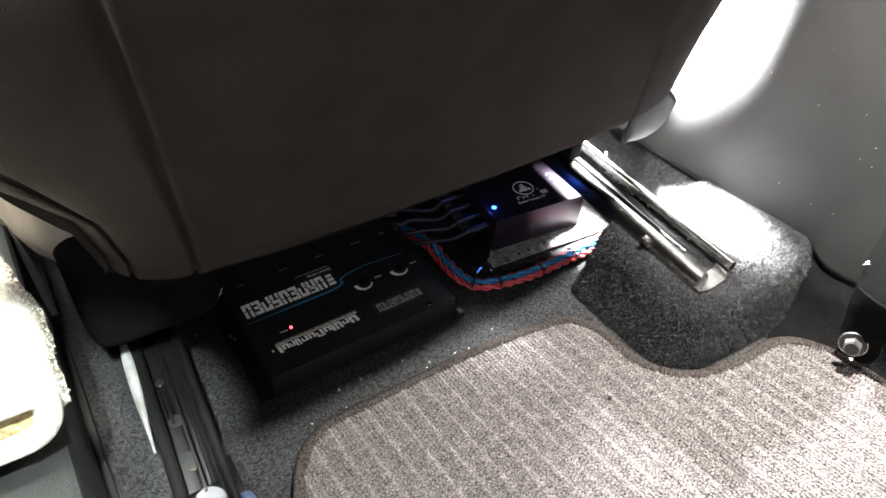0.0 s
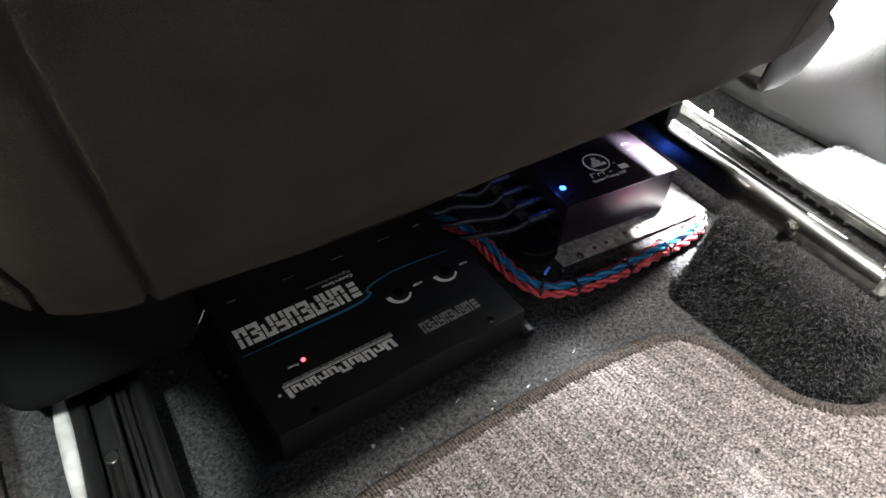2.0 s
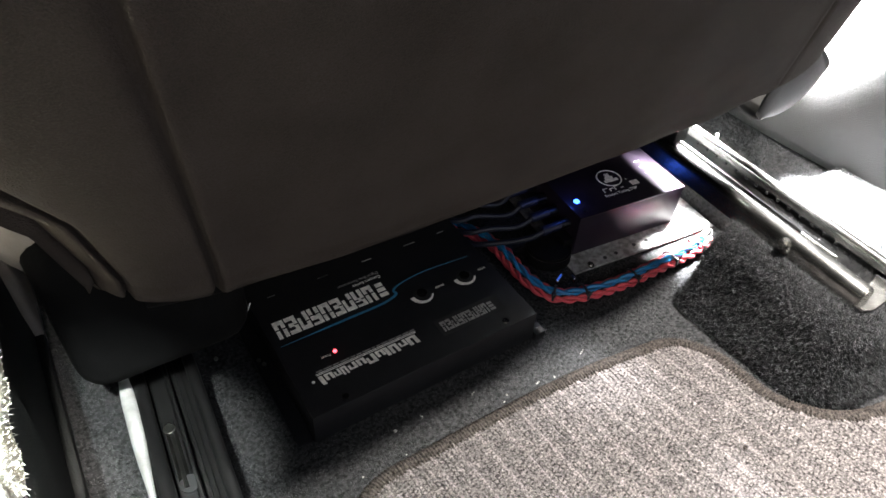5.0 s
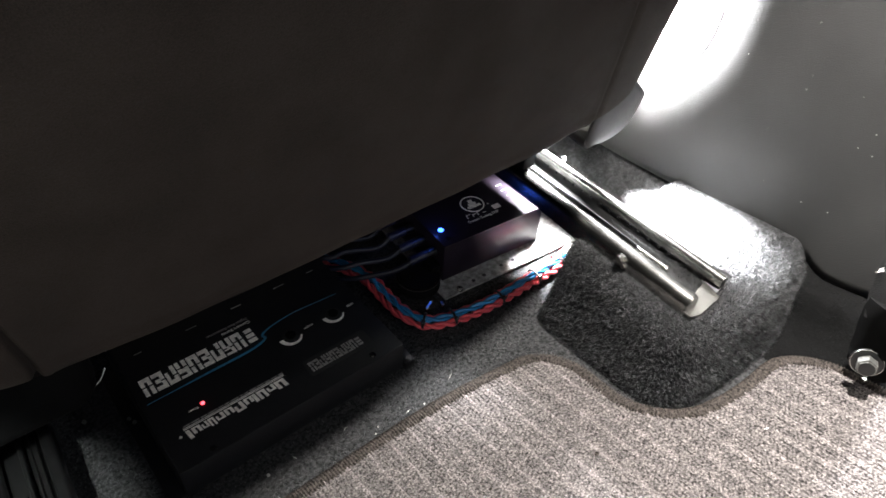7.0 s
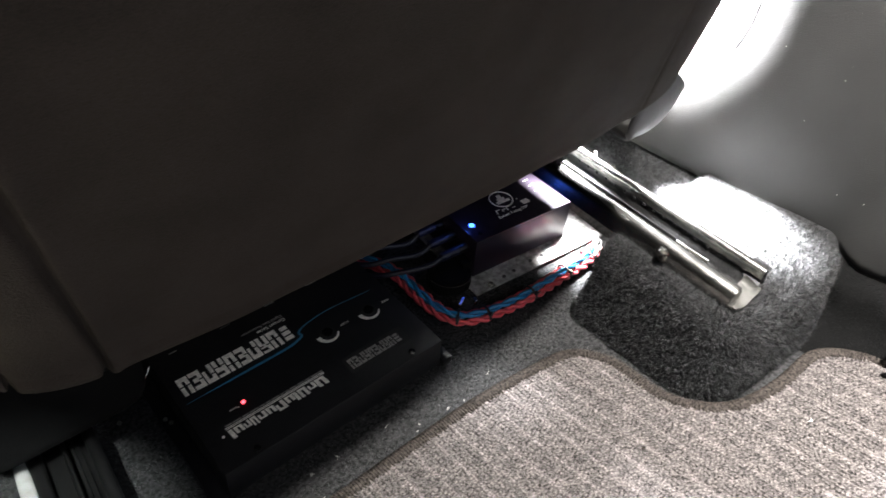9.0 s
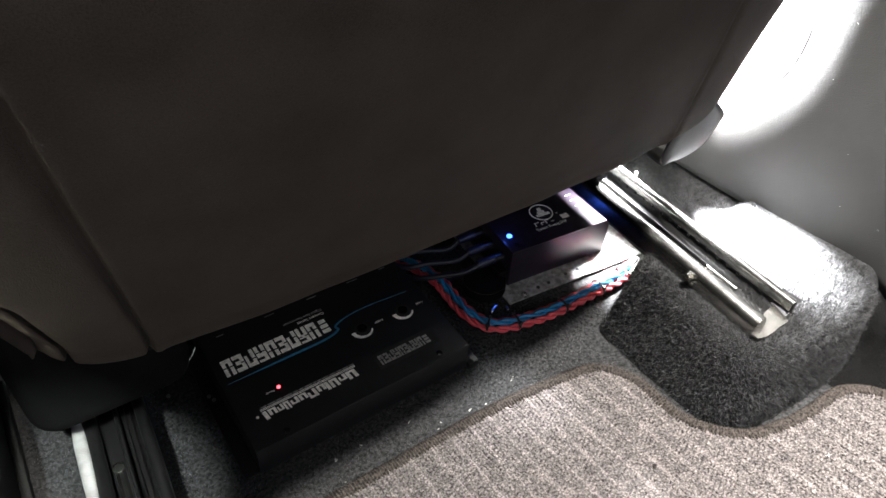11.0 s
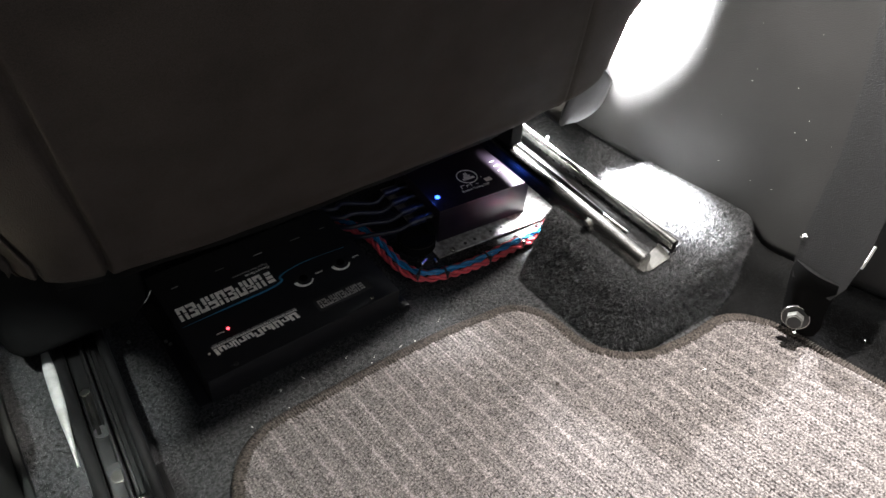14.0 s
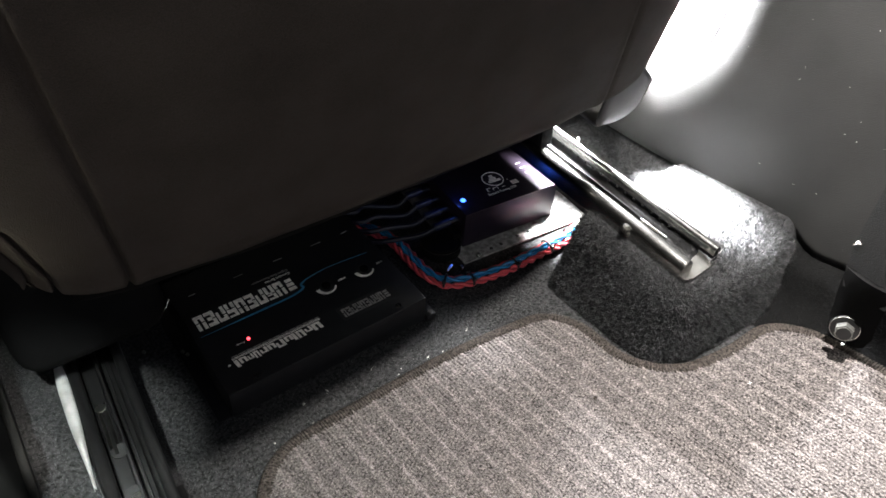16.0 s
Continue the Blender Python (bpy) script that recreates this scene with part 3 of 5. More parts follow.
def front_seat():
    t = thing("front_seat", "dark brown-grey cloth front seat seen from behind", "car seat")
    cols = [-1 + 0.14 * k / 12 for k in range(12)]
    cols += [-0.86 + 1.72 * k / 90 for k in range(91)]
    cols += [0.86 + 0.14 * k / 10 for k in range(1, 11)]
    seams = (-0.83, 0.83)
    cols += [-0.925 + d for d in (-0.010, -0.006, -0.003, 0, 0.003, 0.006, 0.010)]
    for sm in seams:
        cols += [sm + d for d in (-0.02, -0.012, -0.007, -0.0035, 0, 0.0035, 0.007, 0.012, 0.02)]
    cols = sorted(cols)
    rows = []
    nz = 70
    for k in range(-6, nz + 1):
        row = []
        for u in cols:
            a = abs(u)
            low = 0.214 + 0.022 * a ** 4
            z = low + 0.022 + (0.78 - low) * (max(k, 0) / nz) ** 1.3
            w = seat_w(z, u)
            flat = 0.219 + 0.107 * min(z - 0.236, 0.3) if u < 0 else 0.212 - 0.33 * min(z - 0.236, 0.16)
            if a < 0.83:
                x, dy = u / 0.83 * flat, 0.0
            else:
                b = (a - 0.83) / 0.17 * math.pi / 2
                x, dy = math.copysign(flat + (w - flat) * math.sin(b), u), (0.034 if u < 0 else 0.040) * (1 - math.cos(b))
            y = seat_y(z) + dy
            if k < 0:
                b = -k / 6 * math.pi / 2
                z, y = low + 0.022 * (1 - math.sin(b)), y + 0.020 * (1 - math.cos(b))
            for sm in seams:
                e = (u - sm) / 0.0045
                y += 0.006 * math.exp(-e * e) - 0.0015 * math.exp(-((u - sm - math.copysign(0.016, -sm)) / 0.012) ** 2)
            if u < -0.83:
                # a sewn crease that sets off the narrow side panel low down
                y += 0.008 * math.exp(-((u + 0.925) / 0.0045) ** 2) * ease(0.40, 0.34, z)
            if u > 0.83:
                y += 0.004 * math.exp(-((u - 0.945) / 0.005) ** 2)
            y -= 0.006 * (1 - min(1, a) ** 2) * math.sin(min(1.0, max(0.0, (z - 0.2) / 0.3)) * math.pi)
            y += 0.0012 * noise.noise((u * 6, z * 9, 5))
            row.append((SEAT_X + x, y, z))
        rows.append(row)
    part("backrest", solid(sheet(rows), 0.015), FABRIC, t, "dark cloth backrest cover with two sewn seams", 180)
    # bolster flanks that run forwards from the backrest's edges
    for sgn, name in ((1, "outer_bolster"), (-1, "inner_bolster")):
        rows = []
        for k in range(40):
            z = 0.236 + 0.52 * k / 39
            w = seat_w(z, sgn)
            row = []
            for q in range(21):
                f = q / 20
                if sgn > 0:
                    bulge = 0.076 * math.sin(f * math.pi) ** 0.8 * ease(0.240, 0.285, z) * (1 - 0.5 * ease(0.40, 0.55, z)) - 0.006 * math.exp(-((f - 0.12) / 0.05) ** 2)
                    row.append((SEAT_X + w - 0.004 + bulge, seat_y(z) + 0.036 + 0.075 * f, z + 0.012 * f))
                else:
                    # a sewn welt, then the narrow side panel rolling away forwards
                    puff = 0.004 * math.sin(min(1.0, f * 1.6) * math.pi * 0.5) - 0.03 * max(0.0, f - 0.45) - 0.007 * math.exp(-((f - 0.05) / 0.04) ** 2)
                    row.append((SEAT_X - (w - 0.004 + puff * (1 - 0.7 * ease(0.28, 0.36, z)) + 0.0012 * noise.noise((z * 60, f * 4, 2))), seat_y(z) + 0.031 + 0.10 * f, z - 0.014 * math.sin(f * math.pi) * ease(0.30, 0.24, z)))
            rows.append(row)
        part(name, solid(sheet(rows), 0.01 * sgn), FABRIC, t, "cloth side bolster", 180)
    part("cushion_pan", made_box((-0.30, 0.03, 0.215), (0.200, 0.52, 0.25), 0.012), BLACK_TRIM, t, "black seat pan under the cushion")
    part("cushion", made_box((-0.315, 0.06, 0.24), (0.205, 0.56, 0.40), 0.03, 4), FABRIC, t, "dark cloth seat cushion")
    part("side_frame", made_box((0.196, 0.045, 0.180), (0.222, 0.46, 0.245), 0.006), BLACK_TRIM, t, "black outer seat frame above the rail")
    part("side_valance", made_box((-0.345, 0.025, 0.118), (-0.235, 0.46, 0.245), 0.02, 4), BLACK_TRIM, t, "black side valance of the cushion")
    # rounded plastic side shield of the cushion
    rows = []
    for k in range(33):
        a = math.pi * k / 32
        row = []
        for q in range(40):
            b = math.tau * q / 40
            sx, sz = math.cos(b), math.sin(b)
            r = math.sin(a) ** 0.45
            row.append((-0.312 + 0.068 * r * math.copysign(abs(sx) ** 0.8, sx), 0.27 - 0.235 * math.copysign(abs(math.cos(a)) ** 0.6, math.cos(a)), 0.285 + 0.122 * r * math.copysign(abs(sz) ** 0.8, sz)))
        rows.append(row)
    bm = sheet(rows, closed=True)
    bmesh.ops.remove_doubles(bm, verts=bm.verts, dist=0.0005)
    part("side_shield", bm, SHIELD, t, "grey plastic side shield of the cushion", 180)
    # black cloth that closes the backrest below
    rows = []
    for f in (0, 0.15, 0.3, 0.45, 0.6, 0.75, 0.9, 1.0):
        rows.append([(x, -0.012 + 0.05 * f, 0.216 + 0.018 * abs((x - SEAT_X) / 0.26) ** 4 - 0.038 * math.sin(f * math.pi * 0.7) + 0.003 * noise.noise((x * 25, f * 3, 1))) for x in (-0.295 + 0.49 * i / 50 for i in range(51))])
    part("closing_cloth", solid(sheet(rows), 0.003), BLACK_TRIM, t, "black closing cloth under the backrest", 180)
    # grey recliner cover at the outer lower corner
    inner = spline([(0.212, -0.020, 0.262), (0.200, -0.022, 0.246), (0.188, -0.023, 0.226), (0.180, -0.021, 0.200)], 16)
    outer = spline([(0.240, -0.031, 0.234), (0.246, -0.022, 0.206), (0.240, -0.018, 0.191), (0.216, -0.017, 0.186), (0.182, -0.019, 0.194)], 16)
    rows = []
    for a, b in zip(inner, outer):
        rows.append([a.lerp(b, g / 6) + Vector((0, -0.006, 0)) * math.sin(math.pi * g / 6) for g in range(7)])
    back = [b + Vector((-0.004, 0.05, 0.01)) for b in outer]
    rows = [r + [r[-1].lerp(e, g / 3) for g in (1, 2, 3)] for r, e in zip(rows, back)]
    part("recliner_cover", solid(sheet(rows), 0.003), GREY_PLASTIC, t, "grey plastic recliner cover", 180)
    part("recliner_knuckle", disc(bmesh.new(), (0.215, 0.065, 0.245), 0.034, 0.016, 28, (1, 0, 0.1), 0.004), BLACK_TRIM, t, "black recliner joint")
    # Unseen plate, placed only to keep light off the carpeted sill.
    part("sill_shade_plate", made_box((0.314, 0.048, 0.182), (0.331, 0.16, 0.187), 0.002), BLACK_TRIM, t, "black plate added to shade the sill")
    part("rail_bracket", made_box((0.189, 0.050, 0.124), (0.207, 0.42, 0.215), 0.003), BLACK_TRIM, t, "black bracket on the rail")
    # thin bright spring wire under the pan
    part("spring_wire", tube(bmesh.new(), spline([(-0.252, 0.056, 0.100), (-0.243, 0.061, 0.100), (-0.233, 0.066, 0.102), (-0.227, 0.071, 0.106)], 14), 0.0007, 6), ZINC, t, "bright bent wire")
    part("wire_stay", tube(bmesh.new(), [(-0.252, 0.056, 0.100), (-0.26, 0.07, 0.16), (-0.26, 0.08, 0.215)], 0.0008, 6), BLACK_TRIM, t)
    return t


front_seat()


# ---------------------------------------------------------------- seat rails
def channel(prof, length, cut=0.0):
    """A rolled steel profile of (x, z) along +y."""
    bm = bmesh.new()
    f = bm.faces.new([bm.verts.new((x, 0, z)) for x, z in prof])
    up = bmesh.ops.extrude_face_region(bm, geom=[f])
    bmesh.ops.translate(bm, verts=[v for v in up["geom"] if isinstance(v, bmesh.types.BMVert)], vec=(0, length, 0))
    return bm


def hook(sgn, w, h, r, wall):
    """One rounded wall of a rail: up the outside, over the top and a little down inside."""
    out = [(sgn * w, 0.0), (sgn * w, h - r)]
    out += [(sgn * (w - r + r * math.cos(a)), h - r + r * math.sin(a)) for a in (math.pi * k / 10 for k in range(1, 10))]
    out += [(sgn * (w - 2 * r), h - r), (sgn * (w - 2 * r), h - r - 0.005), (sgn * (w - 2 * r + wall), h - r - 0.005), (sgn * (w - 2 * r + wall), h - r)]
    out += [(sgn * (w - r - (r - wall) * math.cos(a)), h - r + (r - wall) * math.sin(a)) for a in (math.pi * k / 8 for k in range(1, 8))]
    out += [(sgn * (w - wall), h - r), (sgn * (w - wall), 0.0)]
    return out


def hex_bolt(parent, at, axis, radius=0.0065, flange=0.0095, thick=0.006, material=None, label="zinc-plated hexagon bolt"):
    m = material or ZINC
    bm = bmesh.new()
    ax = Vector(axis).normalized()
    disc(bm, Vector(at), flange, 0.0022, 28, ax, 0.0007)
    disc(bm, Vector(at) + ax * (thick / 2 + 0.0007), radius, thick, 6, ax, 0.0010)
    return part("bolt", bm, m, parent, label, 30)


def rolled_bar(x0, x1, h, length):
    """A rail wall rolled over into a closed rounded bar."""
    r = (x1 - x0) / 2
    prof = [(x0, 0.0), (x0, h - r)] + [(x0 + r - r * math.cos(a), h - r + r * math.sin(a)) for a in (math.pi * k / 12 for k in range(1, 12))] + [(x1, h - r), (x1, h - r - 0.005), (x1 - 0.004, h - r - 0.006), (x1 - 0.006, 0.0)]
    bm = channel(prof, length)
    bmesh.ops.bevel(bm, geom=[e for e in bm.edges if all(v.co.y == 0 for v in e.verts)], offset=0.0012, segments=2, affect="EDGES")
    return bm


def right_rail():
    t = thing("seat_rail", "bare steel outer seat rail channel on the carpeted box", "seat rail", "seat rails")
    t.matrix_world = pose(0.2065, -0.165, 0.1005, 0.6, 0, -2.6)
    w, h = 0.0235, 0.022
    part("inner_wall", rolled_bar(-w - 0.0105, -w + 0.0075, h + 0.001, 0.42), STEEL, t)
    part("outer_wall", channel(hook(1, w, h, 0.0048, 0.0016), 0.42), STEEL, t)
    part("web", made_box((-w - 0.0085, 0.004, 0.0), (w - 0.0015, 0.42, 0.0058), 0.0004), BLACK_STEEL, t)
    bm = bmesh.new()
    tongue = [(-w - 0.010, 0.004), (-w - 0.009, -0.006), (-w, -0.009), (0.008, -0.006), (0.014, 0.014)]
    f = bm.faces.new([bm.verts.new((x, y, 0.0070)) for x, y in tongue])
    up = bmesh.ops.extrude_face_region(bm, geom=[f])
    bmesh.ops.translate(bm, verts=[v for v in up["geom"] if isinstance(v, bmesh.types.BMVert)], vec=(0, 0, 0.0018))
    part("end_tongue", bm, ZINC, t, "bright bent end tongue")
    bm = bmesh.new()
    rows = [[(w - 0.014, -0.001, 0.0078), (w - 0.002, 0.000, 0.0095), (w + 0.011, 0.002, 0.0135)], [(w - 0.010, 0.016, 0.0078), (w - 0.003, 0.016, 0.011), (w + 0.001, 0.018, 0.0205)]]
    part("end_ear", solid(sheet(rows), 0.0015), DARK_STEEL, t, "flared end ear")
    # upper rail that slides inside, with its locking teeth
    part("slider", made_box((-0.0090, 0.062, 0.004), (-0.0070, 0.42, 0.0165), 0.0006), BLACK_STEEL, t)
    part("slider_floor", made_box((-0.0070, 0.035, 0.003), (0.0085, 0.42, 0.0062), 0.0006), BLACK_STEEL, t)
    part("slider_end", made_box((-0.0085, 0.040, 0.006), (-0.0060, 0.075, 0.0165), 0.001, 2, pose(0, 0, 0, 0, 0, 2)), ZINC, t, "bright slider end")
    tooth = bpy.data.meshes.new("tooth_slot")
    bm = made_box((-0.0006, -0.0014, -0.0015), (0.0006, 0.0014, 0.0015), 0.0004, 1)
    bm.to_mesh(tooth)
    bm.free()
    tooth.materials.append(DARK_HOLE)
    for k in range(14):
        ob = new("tooth_slot", tooth)
        ob.parent = t
        ob.location = (w - 0.0100, 0.055 + 0.0125 * k, 0.0105)
    part("adjuster_screw", disc(disc(bmesh.new(), (-w - 0.0120, 0.072, 0.0160), 0.0048, 0.004, 6, (-1, 0, 0.35), 0.0006), (-w - 0.0145, 0.072, 0.0168), 0.0030, 0.004, 16, (-1, 0, 0.35), 0.0006), ZINC, t, "shiny screw head", 30)
    part("adjuster_screw", disc(bmesh.new(), (-w - 0.0118, 0.068, 0.0100), 0.0026, 0.003, 14, (-1, 0, 0.2), 0.0006), ZINC, t, "shiny screw head", 30)
    part("cable_clip", tube(bmesh.new(), spline([(0.0205, 0.205, 0.018), (0.0235, 0.206, 0.0215), (0.0240, 0.208, 0.0245)], 10), 0.0014, 8), WHITE_INK, t, "white plastic cable clip", 180)
    return t


right_rail()


def left_rail():
    t = thing("seat_rail", "dark steel inner seat rail on the tunnel carpet", "seat rail", "seat rails")
    t.matrix_world = pose(-0.3105, -0.128, 0.064, 0, 0, -3.6)
    w, h = 0.0225, 0.024
    part("outer_wall", channel(hook(-1, w, h, 0.0050, 0.0016), 0.42), BLACK_STEEL, t, "black painted rail wall")
    # the bare tunnel-side flange, its highlight put in as pale steel: it swells, then tapers to the rail's end
    rows = []
    for k in range(41):
        f = k / 40
        wd = 0.0008 + 0.0030 * ease(0.0, 0.55, f) * ease(1.05, 0.72, f) + 0.0012 * f
        y = 0.068 + 0.138 * f
        rows.append([(-w - 0.003 - wd * math.cos(a), y, h - 0.0015 + 0.0032 * math.sin(a)) for a in (math.pi * (q / 10 * 1.2 - 0.1) for q in range(11))])
    part("flange_highlight", sheet(rows), HIGHLIGHT_STEEL, t, "pale steel flange shaped like the highlight along it", 180)
    part("inner_wall", channel(hook(1, w, h, 0.0042, 0.0016), 0.42), BLACK_STEEL, t)
    part("web", made_box((-w + 0.0015, 0.0, 0.0), (w - 0.0015, 0.42, 0.0018), 0.0004), BLACK_STEEL, t)
    part("slider", made_box((0.0, 0.02, 0.004), (0.0022, 0.42, 0.022), 0.0006), BLACK_STEEL, t)
    part("slider_plate", made_box((-0.0115, 0.03, 0.008), (-0.0012, 0.42, 0.0102), 0.0006), BLACK_STEEL, t)
    for x, wd in ((0.0140, 0.0012), (-0.0150, 0.0009), (0.0062, 0.0008)):
        part("slider_lip", made_box((x, 0.03, 0.010), (x + wd, 0.30, 0.0165), 0.0003, 1), DARK_STEEL, t, "worn pressed lip")
    part("slider_plate", made_box((0.0040, 0.03, 0.009), (0.0105, 0.42, 0.0112), 0.0006), BLACK_STEEL, t)
    for y, z in ((0.060, 0.0112), (0.100, 0.0108)):
        part("slot_hole", disc(bmesh.new(), (-0.004, y, z), 0.0065, 0.0010, 24), DARK_HOLE, t, "black disc for a dark round hole")
    part("rivet", disc(bmesh.new(), (-0.003, 0.053, 0.0125), 0.0062, 0.0025, 24, (0, 0, 1), 0.0008), ZINC, t, "bright rivet head", 30)
    part("rivet", disc(bmesh.new(), (-0.007, 0.145, 0.0112), 0.0040, 0.0022, 20, (0, 0, 1), 0.0006), ZINC, t, "bright rivet head", 30)
    # a reflection on the glossy black slider, put in as bright steel
    rows = [[(-0.0098 + 0.0070 * q / 4, 0.098 + 0.052 * k / 16 + 0.004 * noise.noise((q * 0.9, k * 0.5, 3)), 0.0104 + 0.0012 * math.sin(math.pi * q / 4)) for q in range(5)] for k in range(17)]
    part("slider_reflection", sheet(rows), STEEL, t, "bright strip standing for a reflection on the slider", 180)
    hex_bolt(t, (0.001, 0.012, 0.016), (0.0, -0.35, 1), 0.0075, 0.0125, 0.007, DARK_STEEL, "large steel mounting bolt")
    # side stay with a blue-grey cap
    part("side_stay", made_box((w + 0.002, -0.002, -0.006), (w + 0.0100, 0.055, 0.008), 0.0015, 2, pose(-0.004, 0, 0, 0, 12, 2)), BLACK_STEEL, t)
    part("stay_cap", disc(bmesh.new(), (w + 0.004, 0.004, 0.004), 0.0075, 0.020, 20, (0.2, -1, 0.25), 0.002), BLUE_CAP, t, "blue-grey plastic cap")
    return t


left_rail()


# ---------------------------------------------------------------- bass processor
def ink_bar(parent, x0, x1, y0, y1, z, material, name="print_mark", slant=0.0, label=""):
    """A printed mark: a very thin bar on a top face."""
    bm = bmesh.new()
    pts = [(x0, y0), (x1, y0), (x1 + slant, y1), (x0 + slant, y1)]
    f = bm.faces.new([bm.verts.new((x, y, z)) for x, y in pts])
    up = bmesh.ops.extrude_face_region(bm, geom=[f])
    bmesh.ops.translate(bm, verts=[v for v in up["geom"] if isinstance(v, bmesh.types.BMVert)], vec=(0, 0, 0.00025))
    return part(name, bm, material, parent, label)


def arc_mark(parent, cx, cy, z, r, a0, a1, w0, w1, material):
    """A dial scale: a printed arc that widens towards one end."""
    n = 24
    inner, outer = [], []
    for k in range(n + 1):
        a = radians(a0 + (a1 - a0) * k / n)
        w = w0 + (w1 - w0) * k / n
        inner.append((cx + (r - w / 2) * math.cos(a), cy + (r - w / 2) * math.sin(a), z))
        outer.append((cx + (r + w / 2) * math.cos(a), cy + (r + w / 2) * math.sin(a), z))
    return part("dial_scale", solid(sheet([inner, outer]), 0.0002), material, parent, "white printed dial scale")


def notched_block(parent, x0, x1, y0, y1, z, kind, material, lean=0.0, crack=None, label=""):
    """An abstract wordmark block: two or three joined bars that leave notches open, with a slanting crack."""
    w, h = x1 - x0, y1 - y0
    bar, beam = w * 0.36, h * 0.22
    boxes = ((x1 - bar, x1, y0, y1),)
    if kind == 0:
        boxes += ((x0, x1 - bar, y0, y0 + beam), (x0 + w * 0.15, x1 - bar, y0 + h * 0.40, y0 + h * 0.40 + beam), (x0, x1 - bar, y1 - beam, y1))
    elif kind == 1:
        boxes += ((x0, x0 + bar, y0, y1), (x0 + bar, x1 - bar, y1 - beam, y1))
    elif kind == 2:
        boxes += ((x0, x0 + bar, y0 + h * 0.30, y1), (x0 + bar, x1 - bar, y0 + h * 0.30, y0 + h * 0.30 + beam), (x0, x1 - bar, y0, y0 + beam * 0.6))
    else:
        boxes += ((x0, x1 - bar, y0, y0 + beam), (x0, x0 + bar * 0.8, y0 + beam, y0 + h * 0.72))
    bm = bmesh.new()
    for a, b, c, d in boxes:
        cuts = [(c, d)]
        if crack and c < crack < d and d - c > h * 0.5:
            cuts = [(c, crack - h * 0.03), (crack + h * 0.05, d)]
        for lo, hi in cuts:
            f = bm.faces.new([bm.verts.new((x + lean * (y - y0), y, z)) for x, y in ((a, lo), (b, lo), (b, hi), (a, hi))])
            up = bmesh.ops.extrude_face_region(bm, geom=[f])
            bmesh.ops.translate(bm, verts=[v for v in up["geom"] if isinstance(v, bmesh.types.BMVert)], vec=(0, 0, 0.00025))
    return part("logo_block", bm, material, parent, label)


def crackled_logo(parent, x0, x1, y0, y1, z, n, material, label):
    """A wordmark as plain notched blocks, each split by a crack."""
    step = (x1 - x0) / n
    rng = random.Random(n)
    for k in range(n):
        a, b = x0 + step * k + step * 0.05, x0 + step * (k + 1) - step * 0.07
        notched_block(parent, a, b, y0, y1, z, (k * 3 + 1) % 4, material, 0.0, y0 + (y1 - y0) * rng.uniform(0.38, 0.62), label if k == 0 else "")


